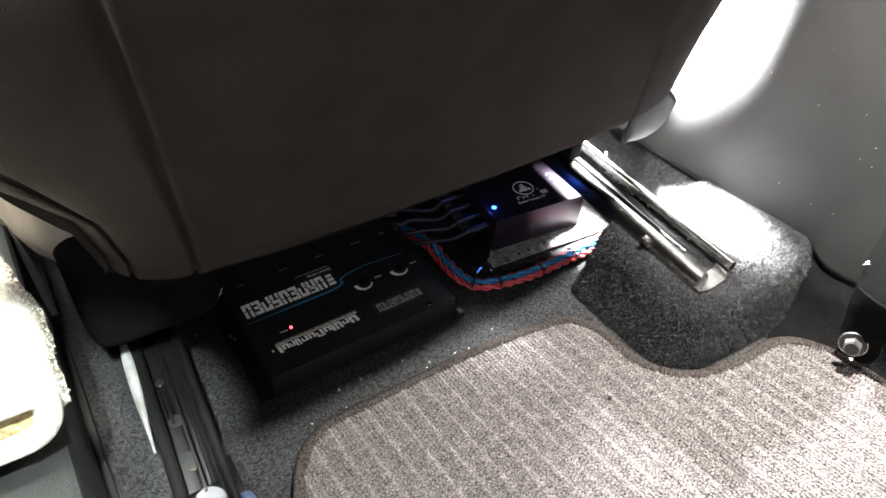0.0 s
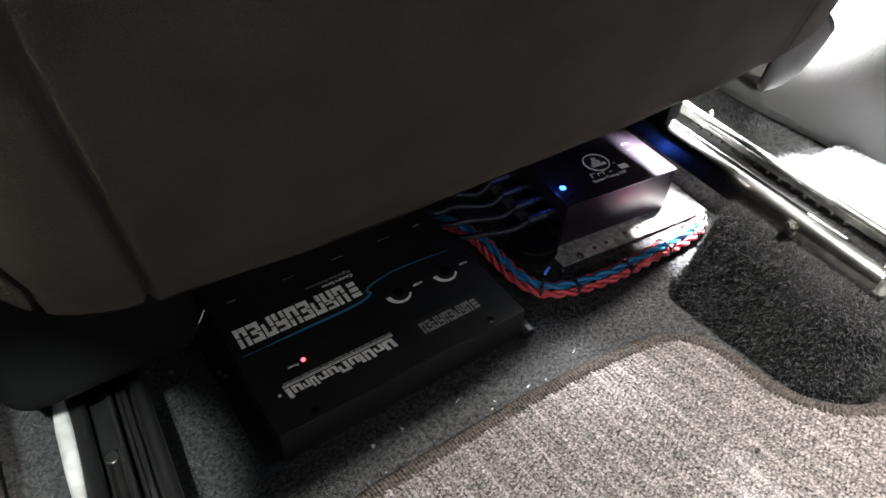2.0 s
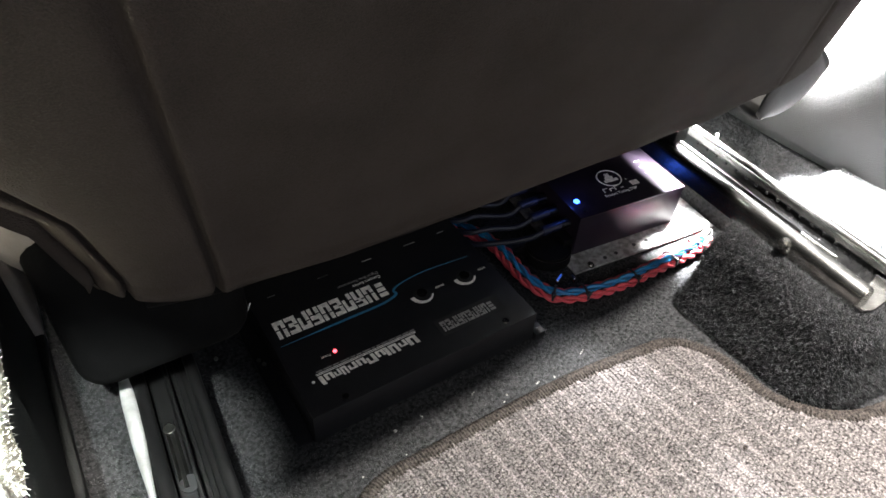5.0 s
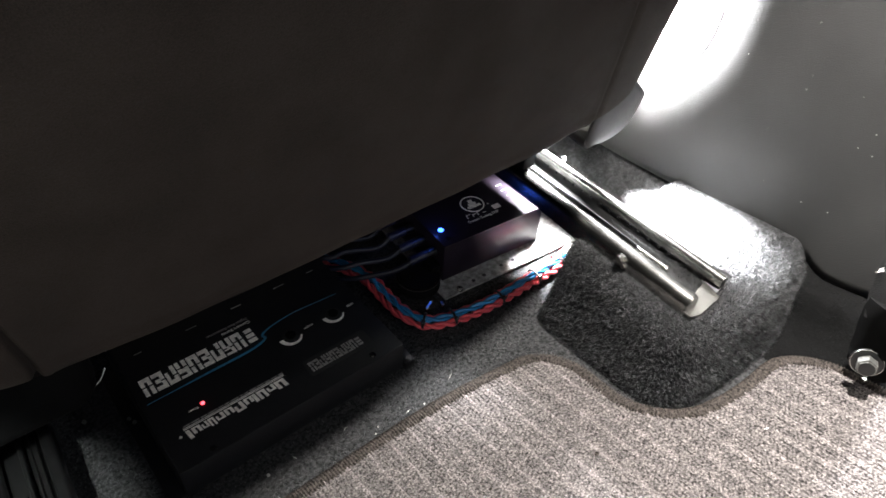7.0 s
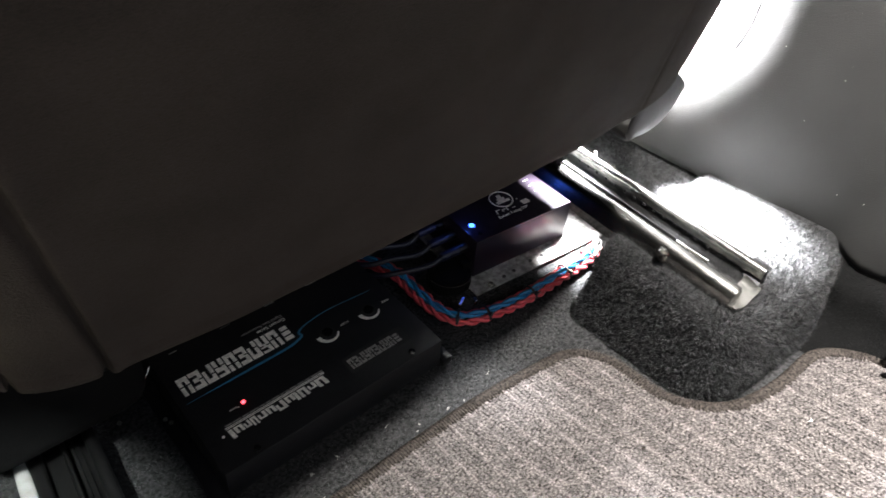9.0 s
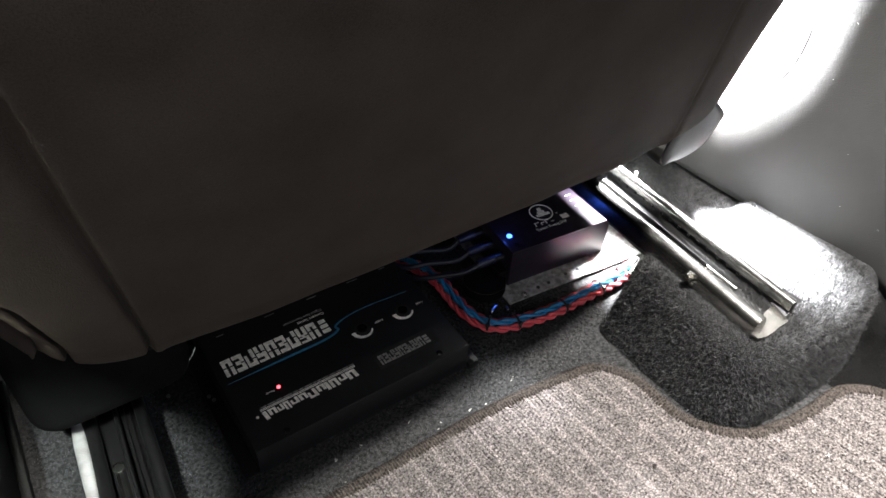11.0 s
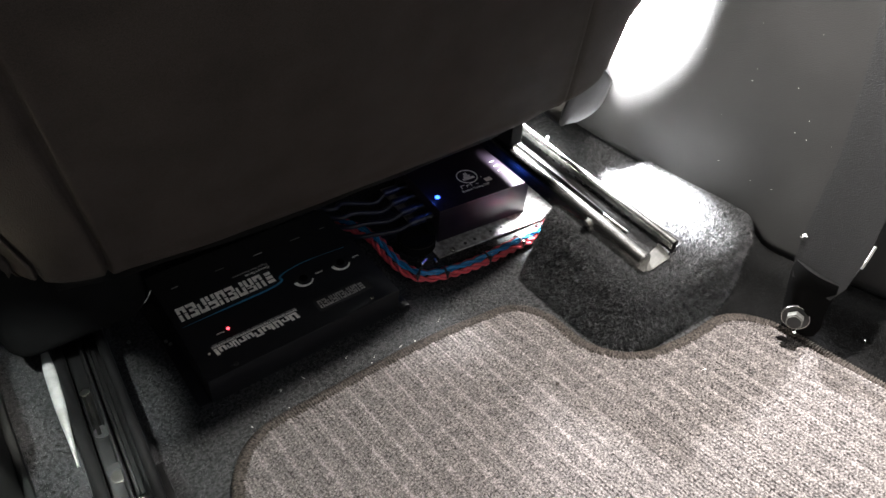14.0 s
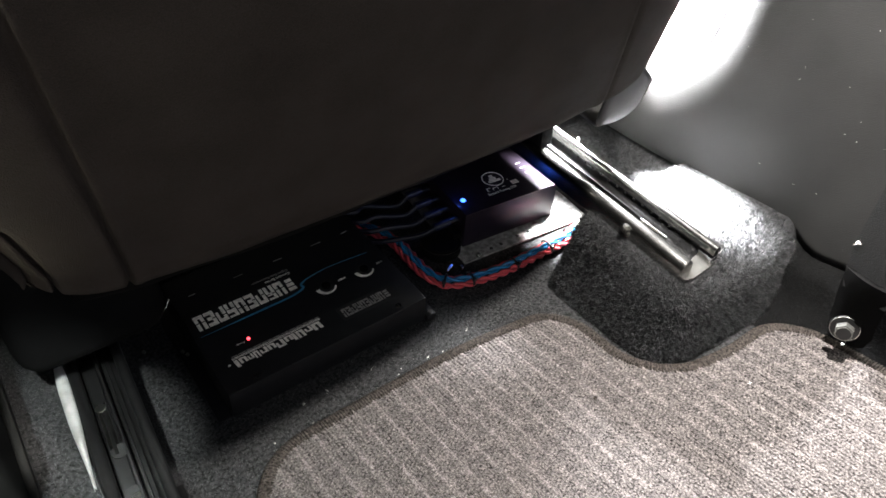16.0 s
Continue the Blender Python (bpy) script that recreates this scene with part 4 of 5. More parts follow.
def bass_processor():
    t = thing("bass_processor", "black metal bass processor box with white printing", "audio processor")
    top = 0.0376
    part("cover", made_box((-0.215, 0.0, 0.004), (0.0, 0.165, top), 0.0012), CASE, t)
    part("base_plate", made_box((-0.228, 0.004, 0.0015), (0.010, 0.160, 0.0040), 0.0006), CASE, t)
    part("side_flange", made_box((0.0, -0.004, 0.002), (0.0115, 0.012, 0.0115), 0.0012), CASE, t, "black mounting ear")
    z = top + 0.0001
    for x, y in ((-0.0305, 0.0062), (-0.185, 0.0052)):
        part("case_screw", disc(disc(bmesh.new(), (x, y, top + 0.0008), 0.0030, 0.0018, 20, (0, 0, 1), 0.0007), (x, y, top + 0.0016), 0.0011, 0.0006, 8), DARK_STEEL if x < -0.1 else ZINC, t, "small pan-head screw", 30)
    part("ear_screw", disc(bmesh.new(), (0.0062, -0.0005, 0.0126), 0.0030, 0.0022, 18, (0.1, -0.3, 1), 0.0008), BLACK_STEEL, t, "small pan-head screw", 30)
    for x, y in ((-0.2215, 0.092), (-0.2240, 0.098), (-0.2550, 0.118)):
        part("ear_screw", disc(bmesh.new(), (x, y, 0.0055), 0.0018, 0.003, 12, (0.2, -0.3, 1), 0.0006), BOLT_STEEL, t)
    # wordmarks as plain shapes
    crackled_logo(t, -0.207, -0.1125, 0.0835, 0.1035, z, 9, WHITE_INK, "white crackled wordmark block")
    for k in range(3):
        ink_bar(t, -0.1105 + 0.0006 * k, -0.1025, 0.0845 + 0.0063 * k, 0.0890 + 0.0063 * k, z, WHITE_INK, "logo_block")
    for k, (dx, wd, hi) in enumerate(((0.0, 0.0088, 0.0092), (0.0095, 0.0068, 0.0066), (0.0170, 0.0072, 0.0092), (0.0250, 0.0030, 0.0092), (0.0286, 0.0070, 0.0066), (0.0363, 0.0078, 0.0092), (0.0447, 0.0068, 0.0066), (0.0522, 0.0068, 0.0066), (0.0597, 0.0048, 0.0085), (0.0652, 0.0050, 0.0066), (0.0708, 0.0068, 0.0066), (0.0783, 0.0032, 0.0092))):
        x1 = -0.1060 - dx * 1.09
        x0 = x1 - wd * 1.05
        y1 = 0.0332
        if wd < 0.004:
            ink_bar(t, x0, x1, y1 - hi, y1, z, WHITE_INK, "logo_block", -0.12 * hi)
        else:
            notched_block(t, x0, x1, y1 - hi, y1, z, (k * 2 + 1) % 4, WHITE_INK, -0.12, None, "white wordmark block" if k == 0 else "")
    part("logo_dot", disc(bmesh.new(), (-0.2005, 0.0305, z + 0.0001), 0.0013, 0.0002, 16), WHITE_INK, t)
    ink_bar(t, -0.196, -0.1045, 0.0345, 0.0351, z, WHITE_INK, "printed_line")
    ink_bar(t, -0.196, -0.1045, 0.0359, 0.0364, z, WHITE_INK, "printed_line")
    x = -0.1045
    rng = random.Random(3)
    while x > -0.193:
        wd = rng.uniform(0.003, 0.008)
        ink_bar(t, max(x - wd, -0.196), x, 0.0374, 0.0386, z, GREY_INK, "small_print_bar")
        x -= wd + 0.0012
    # recessed badge
    part("badge_recess", outline(rounded([(-0.0855, 0.0185), (-0.0205, 0.0185), (-0.0205, 0.0378), (-0.0855, 0.0378)], 0.002, 3), z - 0.0002, z + 0.0001), DARK_HOLE, t, "black plate for the shaded badge slot")
    crackled_logo(t, -0.0825, -0.0345, 0.0222, 0.0335, z + 0.0003, 9, GREY_INK, "grey crackled wordmark block")
    for k in range(3):
        ink_bar(t, -0.0335, -0.0285, 0.0228 + 0.0036 * k, 0.0253 + 0.0036 * k, z + 0.0003, GREY_INK, "logo_block")
    # dials
    for cx, cy, word in ((-0.0770, 0.0705, "SWEEP"), (-0.0312, 0.0705, "WIDE")):
        bm = bmesh.new()
        disc(bm, (cx, cy, top + 0.0004), 0.0075, 0.0008, 28)
        part("dial_well", bm, DARK_HOLE, t, "black disc for the dark dial opening")
        part("dial", disc(disc(bmesh.new(), (cx, cy, top + 0.0016), 0.0048, 0.0022, 24, (0, 0, 1), 0.0006), (cx, cy, top + 0.0029), 0.0016, 0.0006, 12), BLACK_TRIM, t, "black trim dial", 30)
        arc_mark(t, cx, cy, z, 0.0098, 180, 335, 0.0042, 0.0014, WHITE_INK)
        lettering("dial_word", word, 0.0030, (cx + 0.0235, cy + 0.0015, z), 180, WHITE_INK, t)
    lettering("power_word", "Power", 0.0032, (-0.1770, 0.0500, z), 180, WHITE_INK, t)
    lettering("series_word", "Concert Series", 0.0046, (-0.0985, 0.1105, z), 180, WHITE_INK, t)
    lettering("bass_words", "Digital Bass Restoration", 0.0042, (-0.0985, 0.1155, z), 180, GREY_INK, t)
    for k, x in enumerate((-0.198, -0.150, -0.148, -0.105, -0.060, -0.058, -0.022)):
        ink_bar(t, x, x + 0.007 + 0.003 * (k % 2), 0.133, 0.1340, z, GREY_INK, "terminal_mark")
    # blue line that kinks up past the wordmark
    line = spline([(x, y, 0) for x, y in ((-0.209, 0.0762), (-0.150, 0.0768), (-0.118, 0.0772), (-0.104, 0.0790), (-0.0968, 0.0822), (-0.0975, 0.0860), (-0.0940, 0.0892), (-0.082, 0.0925), (-0.058, 0.0945), (-0.014, 0.0915))], 90)
    lo, hi = [], []
    for k, p in enumerate(line):
        d = (line[min(k + 1, 89)] - line[max(k - 1, 0)]).normalized()
        wd = 0.0002 + 0.0010 * ease(0.0, 0.12, k / 89) * ease(1.05, 0.45, k / 89)
        lo.append((p.x - d.y * wd, p.y + d.x * wd, z))
        hi.append((p.x + d.y * wd, p.y - d.x * wd, z))
    part("blue_line", solid(sheet([lo, hi]), 0.0002), BLUE_INK, t, "blue printed line")
    part("power_light", disc(bmesh.new(), (-0.1726, 0.0500, top + 0.0008), 0.0016, 0.0018, 16, (0, 0, 1), 0.0005), RED_LED, t, "small lit red indicator")
    return t


bass_processor()


# ---------------------------------------------------------------- tuning processor and its plate
def mounting_plate():
    t = thing("mounting_plate", "grey metal mounting plate with drilled holes", "metal plate")
    m = pose(0.104, 0.066, 0.0, 0, 0, -5.5)
    part("plate", made_box((-0.012, -0.023, 0.0015), (0.175, 0.13, 0.0042), 0.0006, 1, m), PLATE, t)
    for x, y in ((0.030, -0.016), (0.045, -0.015), (0.071, -0.012), (0.088, -0.012), (0.12, -0.014), (0.15, -0.005)):
        part("hole", disc(bmesh.new(), m @ Vector((x, y, 0.0044)), 0.0021, 0.0006, 16), DARK_HOLE, t)
    part("plate_screw", disc(disc(bmesh.new(), (0.1108, 0.0455, 0.0060), 0.0036, 0.0034, 18, (0.1, -0.2, 1), 0.001), (0.1108, 0.0452, 0.0082), 0.0016, 0.001, 8), ZINC, t, "small pan-head screw", 30)
    part("plate_screw", disc(bmesh.new(), (0.2020, 0.0400, 0.0056), 0.0030, 0.003, 18, (0.1, -0.2, 1), 0.001), ZINC, t, "small pan-head screw", 30)
    part("bracket_tab", made_box((-0.006, -0.0015, 0), (0.006, 0.0015, 0.006), 0.0005, 1, pose(0.066, 0.043, 0.006, 0, 0, 25)), ZINC, t, "small bright metal tab")
    part("bracket_tab", made_box((-0.003, -0.0015, 0), (0.003, 0.0015, 0.007), 0.0005, 1, pose(0.078, 0.036, 0.006, 0, 0, 80)), ZINC, t)
    return t


mounting_plate()


def tuning_processor():
    t = thing("tuning_processor", "black anodised sound processor with white logo and blue light", "audio processor")
    t.matrix_world = pose(0.104, 0.066, 0.0, 0, 0, -5.5)
    top = 0.055
    part("case", made_box((0, 0.001, 0.0045), (0.134, 0.112, top - 0.002), 0.0008), ALU, t)
    part("lid", made_box((-0.0005, 0.0, top - 0.0018), (0.1345, 0.1125, top), 0.0006), ALU, t)
    z = top + 0.0001
    cx, cy = 0.0665, 0.0440
    part("logo_ring", tube(bmesh.new(), [(cx + 0.0132 * math.cos(a), cy + 0.0132 * math.sin(a), z) for a in (math.tau * k / 48 for k in range(48))], 0.0007, 6, closed=True), WHITE_INK, t, "white printed ring", 180)
    ink_bar(t, cx - 0.0085, cx + 0.0085, cy - 0.0062, cy - 0.0022, z, WHITE_INK, "logo_block")
    ink_bar(t, cx - 0.0058, cx + 0.0040, cy - 0.0020, cy + 0.0022, z, WHITE_INK, "logo_block", 0.0012)
    ink_bar(t, cx - 0.0026, cx + 0.0026, cy + 0.0024, cy + 0.0075, z, WHITE_INK, "logo_block", 0.0008)
    part("logo_dot", disc(bmesh.new(), (cx + 0.0158, cy - 0.0085, z + 0.0001), 0.0009, 0.0002, 12), WHITE_INK, t)
    for x0, x1, h in ((0.0470, 0.0535, 0.0062), (0.0545, 0.0600, 0.0042), (0.0610, 0.0665, 0.0062)):
        ink_bar(t, x0, x0 + 0.0011, 0.0245, 0.0245 + h, z, WHITE_INK, "logo_block", 0.0008)
        ink_bar(t, x0 + 0.0011, x1, 0.0245 + h - 0.0012, 0.0245 + h, z, WHITE_INK, "logo_block")
    ink_bar(t, 0.0680, 0.0720, 0.0252, 0.0260, z, WHITE_INK, "printed_line")
    lettering("tuning_words", "System Tuning DSP", 0.0052, (0.0440, 0.0180, z), 0, WHITE_INK, t)
    ink_bar(t, 0.0830, 0.0925, 0.0240, 0.0310, z, WHITE_INK, "printed_square")
    for y in (0.036, 0.0465, 0.0565):
        ink_bar(t, 0.1100, 0.1170, y, y + 0.0010, z, WHITE_INK, "terminal_mark", 0.0004)
    part("status_light", disc(bmesh.new(), (0.0105, 0.0240, top + 0.0009), 0.0031, 0.0020, 18, (0, 0, 1), 0.0006), BLUE_LED, t, "bright blue indicator light")
    for x, y in ((0.0110, 0.0095), (0.0110, 0.102), (0.123, 0.102), (0.123, 0.0095)):
        part("lid_screw", disc(disc(bmesh.new(), (x, y, top + 0.0004), 0.0026, 0.0010, 18, (0, 0, 1), 0.0003), (x, y, top + 0.0010), 0.0011, 0.0004, 6), DARK_STEEL, t, "", 30)
    # end sockets
    for k in range(4):
        part("socket", disc(bmesh.new(), (-0.005, 0.018 + 0.022 * k, 0.036), 0.0052, 0.012, 18, (1, 0, 0), 0.0008), DARK_STEEL, t, "round socket")
    part("plug_block", made_box((-0.012, 0.004, 0.014), (-0.0006, 0.026, 0.026), 0.001), BLACK_TRIM, t, "black plug block")
    return t


tuning_processor()


def shaded_black_disc():
    t = thing("shaded_black_disc", "flat black disc for a round black part and the shade beside it", "module")
    # one black disc covers a thin round part and the shade below the cables
    part("case", disc(bmesh.new(), (0.079, 0.078, 0.012), 0.024, 0.016, 36, (0, 0, 1), 0.003), BLACK_TRIM, t)
    part("seam_ring", tube(bmesh.new(), [(0.079 + 0.0235 * math.cos(a), 0.078 + 0.0235 * math.sin(a), 0.0185) for a in (math.tau * k / 48 for k in range(48))], 0.0003, 5, closed=True), BINDING, t, "thin tan seam", 180)
    return t


shaded_black_disc()


def signal_cable(k):
    t = thing("signal_cable", "dark blue signal cable plugged into the processor", "cable", "signal cables")
    y = 0.0835 + 0.0215 * k
    a = pose(0.104, 0.066, 0.0, 0, 0, -5.5) @ Vector((-0.011, 0.018 + 0.022 * k, 0.036))
    part("plug", disc(bmesh.new(), a + Vector((-0.010, 0.001, -0.0005)), 0.0050, 0.022, 16, (1, -0.1, 0.05), 0.001), CABLE, t, "dark moulded plug")
    pts = [a + Vector((-0.018, 0.0015, -0.001)), a + Vector((-0.034, 0.004, -0.006 - 0.002 * k)), (0.040 - 0.004 * k, y + 0.018, 0.024 + 0.003 * k), (0.012, 0.125 + 0.012 * k, 0.016 + 0.006 * k), (-0.02, 0.178 + 0.004 * k, 0.012 + 0.006 * k), (-0.06, 0.20, 0.012)]
    part("sheath", tube(bmesh.new(), spline(pts, 40), 0.0030, 10), CLEAR_CABLE, t, "", 180)


for n in range(4):
    signal_cable(n)


# ---------------------------------------------------------------- twisted wires
WIRE = [(0.020, 0.168, 0.010), (0.034, 0.140, 0.011), (0.041, 0.112, 0.012), (0.040, 0.085, 0.012), (0.041, 0.055, 0.011), (0.050, 0.032, 0.010), (0.068, 0.021, 0.010), (0.094, 0.0145, 0.010), (0.120, 0.0110, 0.010),
        (0.150, 0.0100, 0.010), (0.180, 0.0100, 0.010), (0.207, 0.0095, 0.010), (0.226, 0.0105, 0.010), (0.240, 0.0135, 0.009), (0.250, 0.018, 0.008)]


def twisted_pair(name, label, material, shift, lift, strand, pitch, phase, turns_from=0.0, until=1.0):
    t = thing(name, label, "wire", "twisted wires")
    path = spline(WIRE, 420)
    path = path[int(420 * turns_from):int(420 * until)]
    run, at = [0.0], []
    for a, b in zip(path, path[1:]):
        run.append(run[-1] + (b - a).length)
    for k, p in enumerate(path):
        d = (path[min(k + 1, len(path) - 1)] - path[max(k - 1, 0)]).normalized()
        side = Vector((d.y, -d.x, 0)).normalized()
        at.append((p + side * shift + Vector((0, 0, lift)), side, d.cross(side)))
    for half in (0.0, math.pi):
        pts = []
        for (p, side, up), s in zip(at, run):
            a = math.tau * s / pitch + half + phase
            pts.append(p + strand * 1.0 * (math.cos(a) * side + math.sin(a) * up))
        part("strand", tube(bmesh.new(), pts, strand, 8), material, t, "", 180)
    return t


twisted_pair("red_wire_pair", "pair of red wires twisted together", RED_WIRE, 0.0058, -0.0035, 0.0021, 0.028, 0.0)
twisted_pair("red_wire_pair", "pair of red wires twisted together", RED_WIRE, -0.0050, -0.0035, 0.0019, 0.030, 1.3)
twisted_pair("blue_wire_pair", "pair of blue wires twisted together", BLUE_WIRE, 0.0002, 0.0005, 0.0020, 0.040, 0.4)


def wire_splice(a, b, radius, label):
    t = thing("wire_splice", label, "wire splice", "wire splices")
    part("sleeve", tube(bmesh.new(), [a, Vector(a).lerp(Vector(b), 0.5) + Vector((0, 0, 0.001)), b], radius, 12), WHITE_INK, t, "", 60)
    end = Vector(b)
    part("tail_wire", tube(bmesh.new(), spline([b, end + Vector((0.007, 0.005, 0.003)), end + Vector((0.006, 0.013, 0.003)), end + Vector((-0.003, 0.014, 0.001))], 20), 0.0006, 6), GREY_INK, t, "thin grey wire tail", 180)


wire_splice((0.238, 0.0135, 0.0125), (0.254, 0.020, 0.011), 0.0031, "white heat-shrink splice on the wires' end")
wire_splice((0.236, 0.0075, 0.008), (0.252, 0.012, 0.0075), 0.0026, "small white heat-shrink splice on the wires' end")


def cable_tie(f, tail=0.012):
    t = thing("cable_tie", "black nylon cable tie round the wires", "cable tie", "cable ties")
    path = spline(WIRE, 420)
    k = int(f * 420)
    p = path[k]
    d = (path[k + 1] - path[k - 1]).normalized()
    side = Vector((d.y, -d.x, 0)).normalized()
    up = Vector((0, 0, 1))
    c = p + Vector((0, 0, -0.0016))
    bm = bmesh.new()
    rows = []
    for s in (-0.0012, 0.0012):
        rows.append([c + d * s + side * 0.0100 * math.cos(a) + up * 0.0060 * math.sin(a) for a in (math.tau * q / 24 for q in range(24))])
    sheet(rows, bm, closed=True)
    part("band", solid(bm, 0.0009), TIE, t, "", 180)
    part("head", made_box((-0.0022, -0.0022, -0.0018), (0.0022, 0.0022, 0.0018), 0.0005, 1, Matrix.Translation(c + side * 0.0080 + up * 0.0052) @ pose(0, 0, 0, 0, 0, math.degrees(math.atan2(d.y, d.x)))), TIE, t)
    part("tail", tube(bmesh.new(), [c + side * 0.0085 + up * 0.006, c + side * 0.011 + up * (0.006 + tail * 0.4), c + side * 0.010 + up * (0.004 + tail) + d * 0.003], 0.0007, 5), TIE, t)


for f, tail in ((0.36, 0.004), (0.455, 0.006), (0.605, 0.005), (0.735, 0.008), (0.865, 0.010)):
    cable_tie(f, tail)


# ---------------------------------------------------------------- belt
def seat_belt():
    t = thing("seat_belt", "dark grey seat belt with its sleeve bolted to the sill", "seat belt")
    rows = []
    for (x, y, z), wd in (((0.284, -0.2830, 0.120), 0.040), ((0.284, -0.2830, 0.140), 0.052), ((0.285, -0.2810, 0.17), 0.057), ((0.288, -0.2755, 0.25), 0.055), ((0.291, -0.2635, 0.31), 0.054), ((0.296, -0.243, 0.40), 0.054), ((0.306, -0.214, 0.55), 0.060), ((0.318, -0.17, 0.75), 0.058)):
        rows.append([(x + 0.0001 * math.sin(k * 2.2 + z * 20), y + wd * (k / 10 - 0.5), z) for k in range(11)])
    part("webbing", solid(sheet(rows), 0.0009), WEB, t, "woven dark grey webbing", 30)
    rows = []
    for z, y0, y1, x in ((0.058, -0.298, -0.276, 0.296), (0.064, -0.304, -0.270, 0.295), (0.078, -0.3065, -0.2665, 0.293), (0.094, -0.304, -0.265, 0.290), (0.112, -0.303, -0.262, 0.286), (0.130, -0.304, -0.260, 0.283), (0.140, -0.302, -0.261, 0.282)):
        rows.append([(x + 0.004 - 0.004 * math.sin(math.pi * k / 12), y0 + (y1 - y0) * k / 12, z) for k in range(13)])
    part("anchor_sleeve", solid(sheet(rows), 0.004), BLACK_TRIM, t, "grey-black anchor sleeve", 30)
    ax = Vector((-0.93, -0.32, 0.18)).normalized()
    at = Vector((0.2850, -0.2846, 0.0785))
    part("washer", disc(bmesh.new(), at, 0.0136, 0.0022, 32, ax, 0.0007), BLACK_STEEL, t, "dark steel washer", 30)
    # the rim's highlight is put in as a bright ring
    part("rim_highlight", tube(bmesh.new(), [at + ax * 0.0012 + 0.0128 * (math.cos(a) * ax.orthogonal().normalized() + math.sin(a) * ax.cross(ax.orthogonal()).normalized()) for a in (math.tau * k / 40 for k in range(40))], 0.0005, 6, closed=True), ZINC, t, "bright ring standing for the rim's highlight", 180)
    part("bolt", disc(bmesh.new(), at + ax * 0.0062, 0.0086, 0.0105, 6, ax, 0.0011), BOLT_STEEL, t, "large zinc-plated hexagon bolt", 30)
    # the face's shade is put in as a black disc
    part("bolt_face", disc(bmesh.new(), at + ax * 0.0116, 0.0064, 0.0003, 24, ax), BLACK_STEEL, t, "black disc that deepens the bolt face's shade", 30)
    part("lint_tuft", fibre_tuft((0.2825, -0.2545, 0.1675), 30, 0.0011, 3), WHITE_INK, t, "white frayed tuft")
    part("lint_tuft", fibre_tuft((0.286, -0.291, 0.060), 24, 0.0012, 4), WHITE_INK, t, "white lint tuft")
    # highlight on the edge beside the belt, put in as a white strip
    part("edge_highlight", tube(bmesh.new(), [(0.3155, -0.3045, 0.146), (0.3165, -0.3045, 0.160), (0.3175, -0.304, 0.172)], 0.0013, 6), WHITE_INK, t, "white strip standing for an edge's highlight")
    return t


def fibre_tuft(at, n, size, seed):
    rng = random.Random(seed)
    bm = bmesh.new()
    for _ in range(n):
        p = Vector(at) + Vector(rng.gauss(0, size * 0.5) for _ in range(3))
        d = Vector(rng.gauss(0, size) for _ in range(3))
        s = d.orthogonal().normalized() * 0.0003
        bm.faces.new([bm.verts.new(q) for q in (p - s, p + s, p + d)])
    return bm


seat_belt()


# ---------------------------------------------------------------- console and fleece
def centre_console():
    t = thing("centre_console", "dark plastic centre console side beside the tunnel", "console")
    part("lower_side", made_box((-0.66, -0.60, -0.02), (-0.3735, 0.26, 0.185), 0.008), CONSOLE, t, "dark grained lower side")
    part("skirt", made_box((-0.3740, -0.60, 0.0), (-0.3665, 0.30, 0.062), 0.002), CONSOLE, t)
    rows = []
    for i in range(30):
        y = 0.16 + 0.8 * i / 29
        rows.append([(-0.372 - 0.05 * (k / 14) ** 2, y, 0.02 + 0.40 * k / 14) for k in range(15)])
    part("forward_side", solid(sheet(rows), 0.006), BEIGE, t, "beige forward console side", 180)
    return t


centre_console()


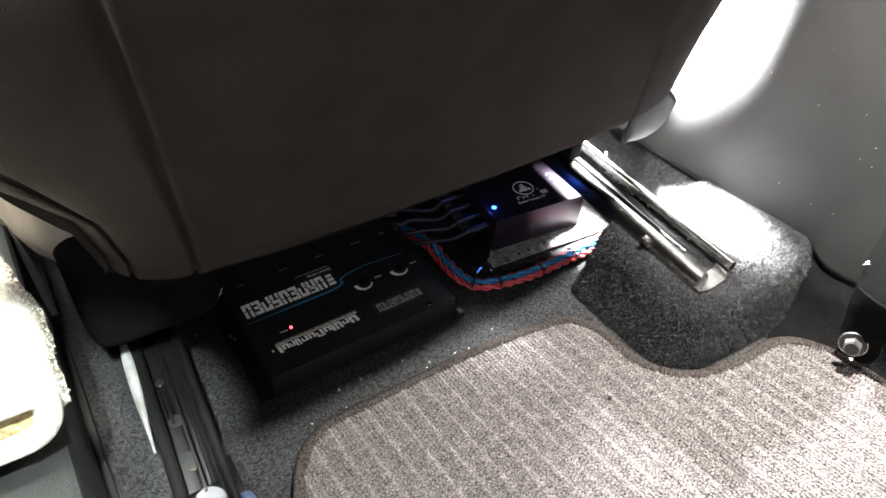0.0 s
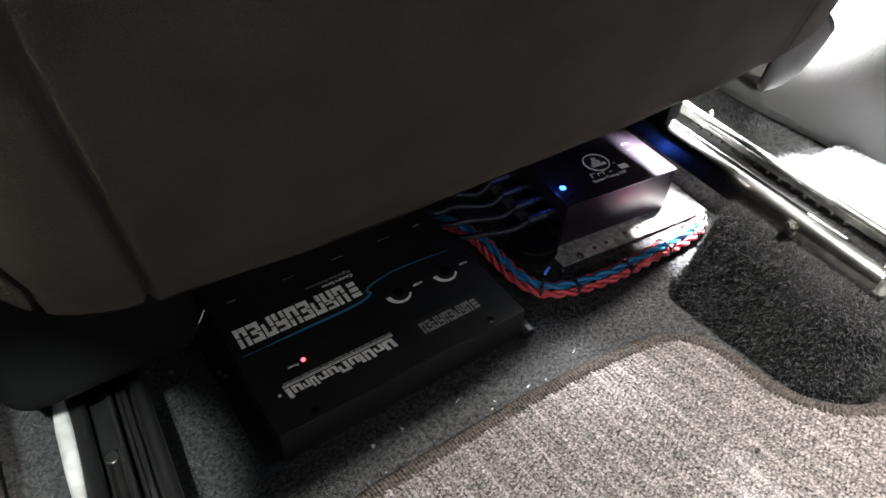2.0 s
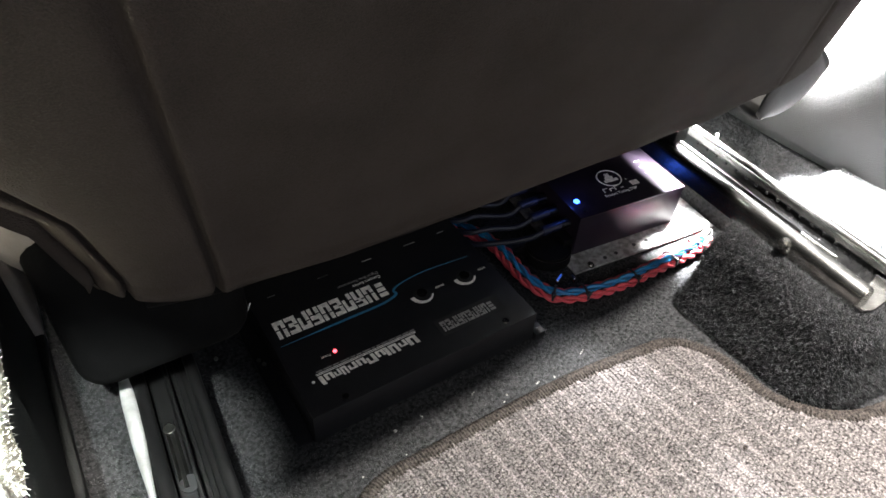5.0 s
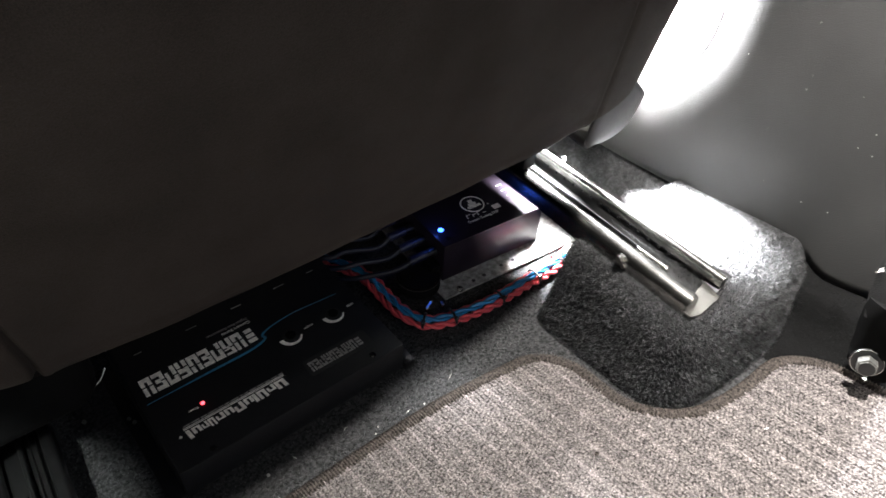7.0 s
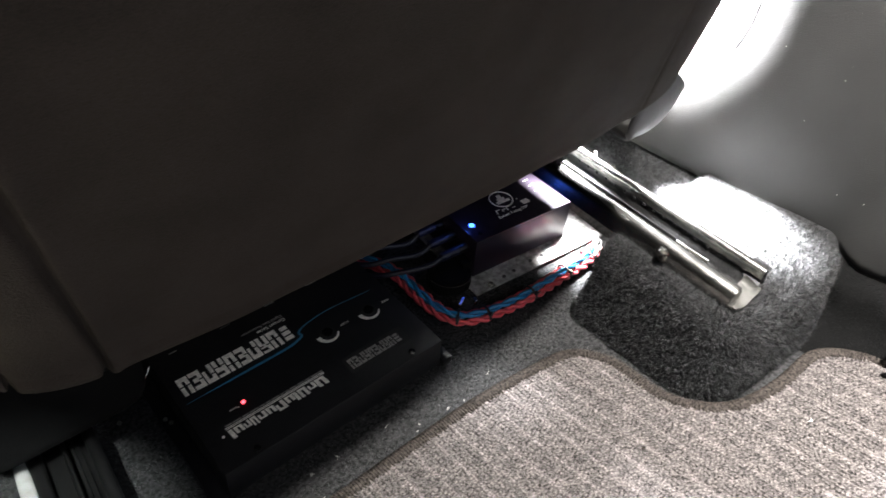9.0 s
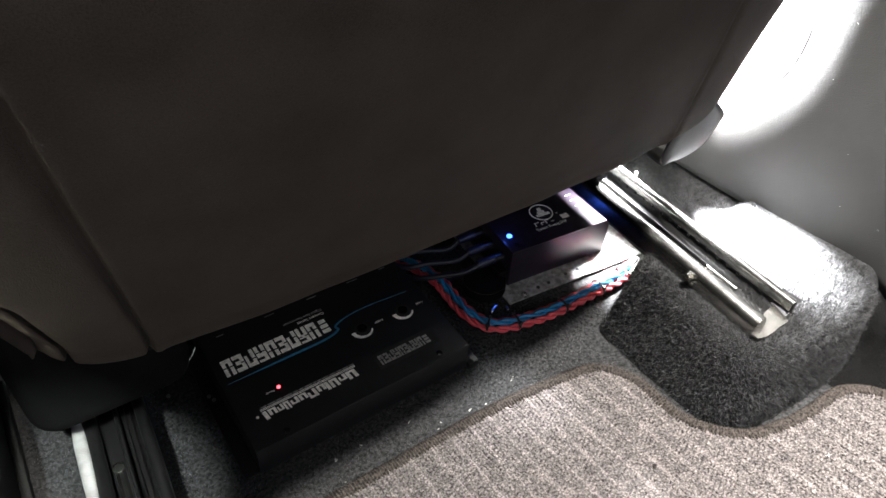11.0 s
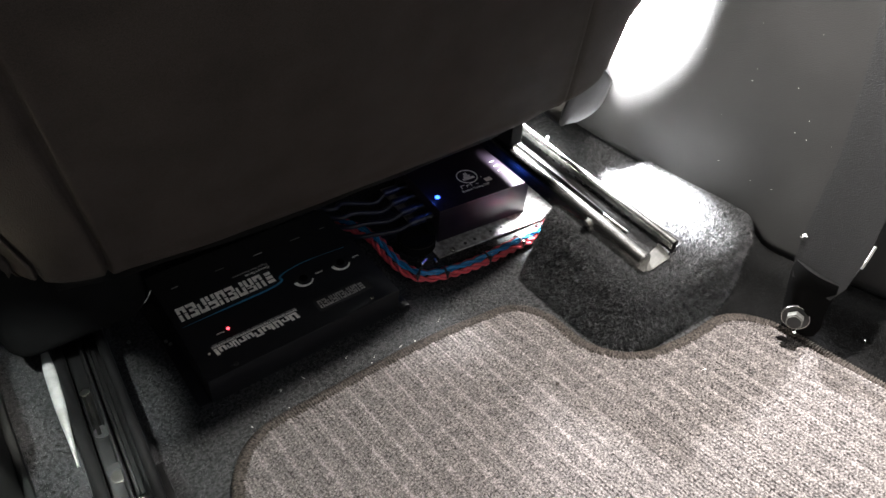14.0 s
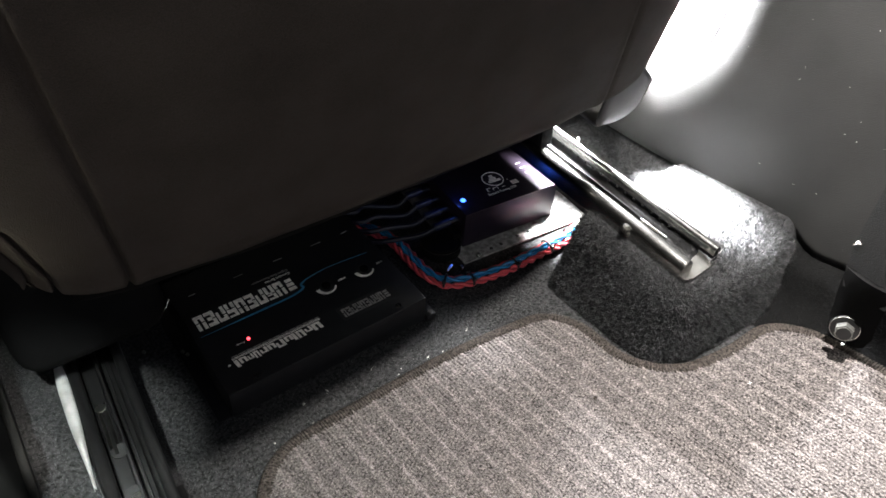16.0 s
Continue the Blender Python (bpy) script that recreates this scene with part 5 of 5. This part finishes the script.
def fleece_pad():
    t = thing("fleece_pad", "cream fleece with a rolled hem over the console edge", "fleece")
    rows = []
    n = 30
    for k in range(25):
        f = k / 24
        row = []
        for q in range(n):
            g = q / (n - 1)
            y = -0.096 + 0.156 * g
            over = max(0.0, (f - 0.80) / 0.20)
            x = -0.62 + 0.258 * f - 0.014 * ease(-0.02, 0.06, y) * over + 0.003 * noise.noise((y * 40, 2, 0))
            row.append((x, y, 0.252 - 0.026 * (1 - math.sqrt(max(0.0, 1 - over ** 2))) + 0.003 * noise.noise((x * 45, y * 45, 1)) + 0.0015 * noise.noise((x * 140, y * 140, 1))))
        row.append((row[-1][0] - 0.004, 0.085, 0.215))
        rows.append(row)
    pad = part("pad", solid(sheet(rows), 0.012), FLEECE, t, "", 180)
    fibres("fleece_hair", scatter(pad, 26000, 8, lambda c: c.x > -0.46), 0.0022, 0.0006, FLEECE_FIBRE, pad)
    # the rolled end: a smooth rim round a pocket of yellowed pile
    rim = [(x, -0.099 - 0.004 * math.sin(x * 60), z) for x, z in rounded([(-0.66, 0.221), (-0.376, 0.216, 0.022), (-0.371, 0.252, 0.016), (-0.66, 0.252)], 0.004, 8)]
    part("rolled_hem", tube(bmesh.new(), rim, 0.0080, 12, closed=True), FLEECE, t, "smooth cream rolled hem", 180)
    core = part("lining", made_box((-0.655, -0.102, 0.219), (-0.374, -0.06, 0.241), 0.006, 3), PILE_YELLOW, t, "yellowed inner pile")
    fibres("fleece_hair", scatter(core, 9000, 9, lambda c: c.x > -0.5), 0.006, 0.0009, PILE_FIBRE, core)
    return t


fleece_pad()


# ---------------------------------------------------------------- small litter on the carpets
def lint(at, n, size, seed):
    return tagged(part("lint", fibre_tuft(at, n, size, seed), WHITE_INK), "tiny white lint on the carpet", "lint", "bits of lint")


rng = random.Random(31)
LINT = [(-0.0575, -0.0385), (-0.01, -0.045), (0.03, -0.035), (-0.063, -0.043), (-0.027, -0.042), (0.185, -0.262), (0.292, -0.345)]
LINT += [(rng.uniform(-0.20, 0.10), rng.uniform(-0.048, -0.012)) for _ in range(5)]
for k, (x, y) in enumerate(LINT):
    lint((x, y, ground_z(x, y) + (0.052 if x > 0.28 else 0.010 if y < -0.06 else 0.003)), 5, 0.0006 + 0.0003 * (k % 3), 20 + k)


def crumb(x, y, size, seed):
    rng = random.Random(seed)
    bm = bmesh.new()
    bmesh.ops.create_icosphere(bm, subdivisions=2, radius=size)
    for v in bm.verts:
        v.co = Vector((v.co.x * 1.3, v.co.y, v.co.z * 0.7)) * (1 + 0.35 * noise.noise(v.co * 900 + Vector((seed, 0, 0)))) + Vector((x, y, ground_z(x, y) + 0.0078))
    return tagged(part("crumb", bm, BINDING), "small dark crumb on the ribbed floor mat", "crumb", "crumbs")


for k, (x, y, size) in enumerate(((0.061, -0.184, 0.0016), (-0.028, -0.151, 0.0011), (0.11, -0.30, 0.0009))):
    crumb(x, y, size, k)
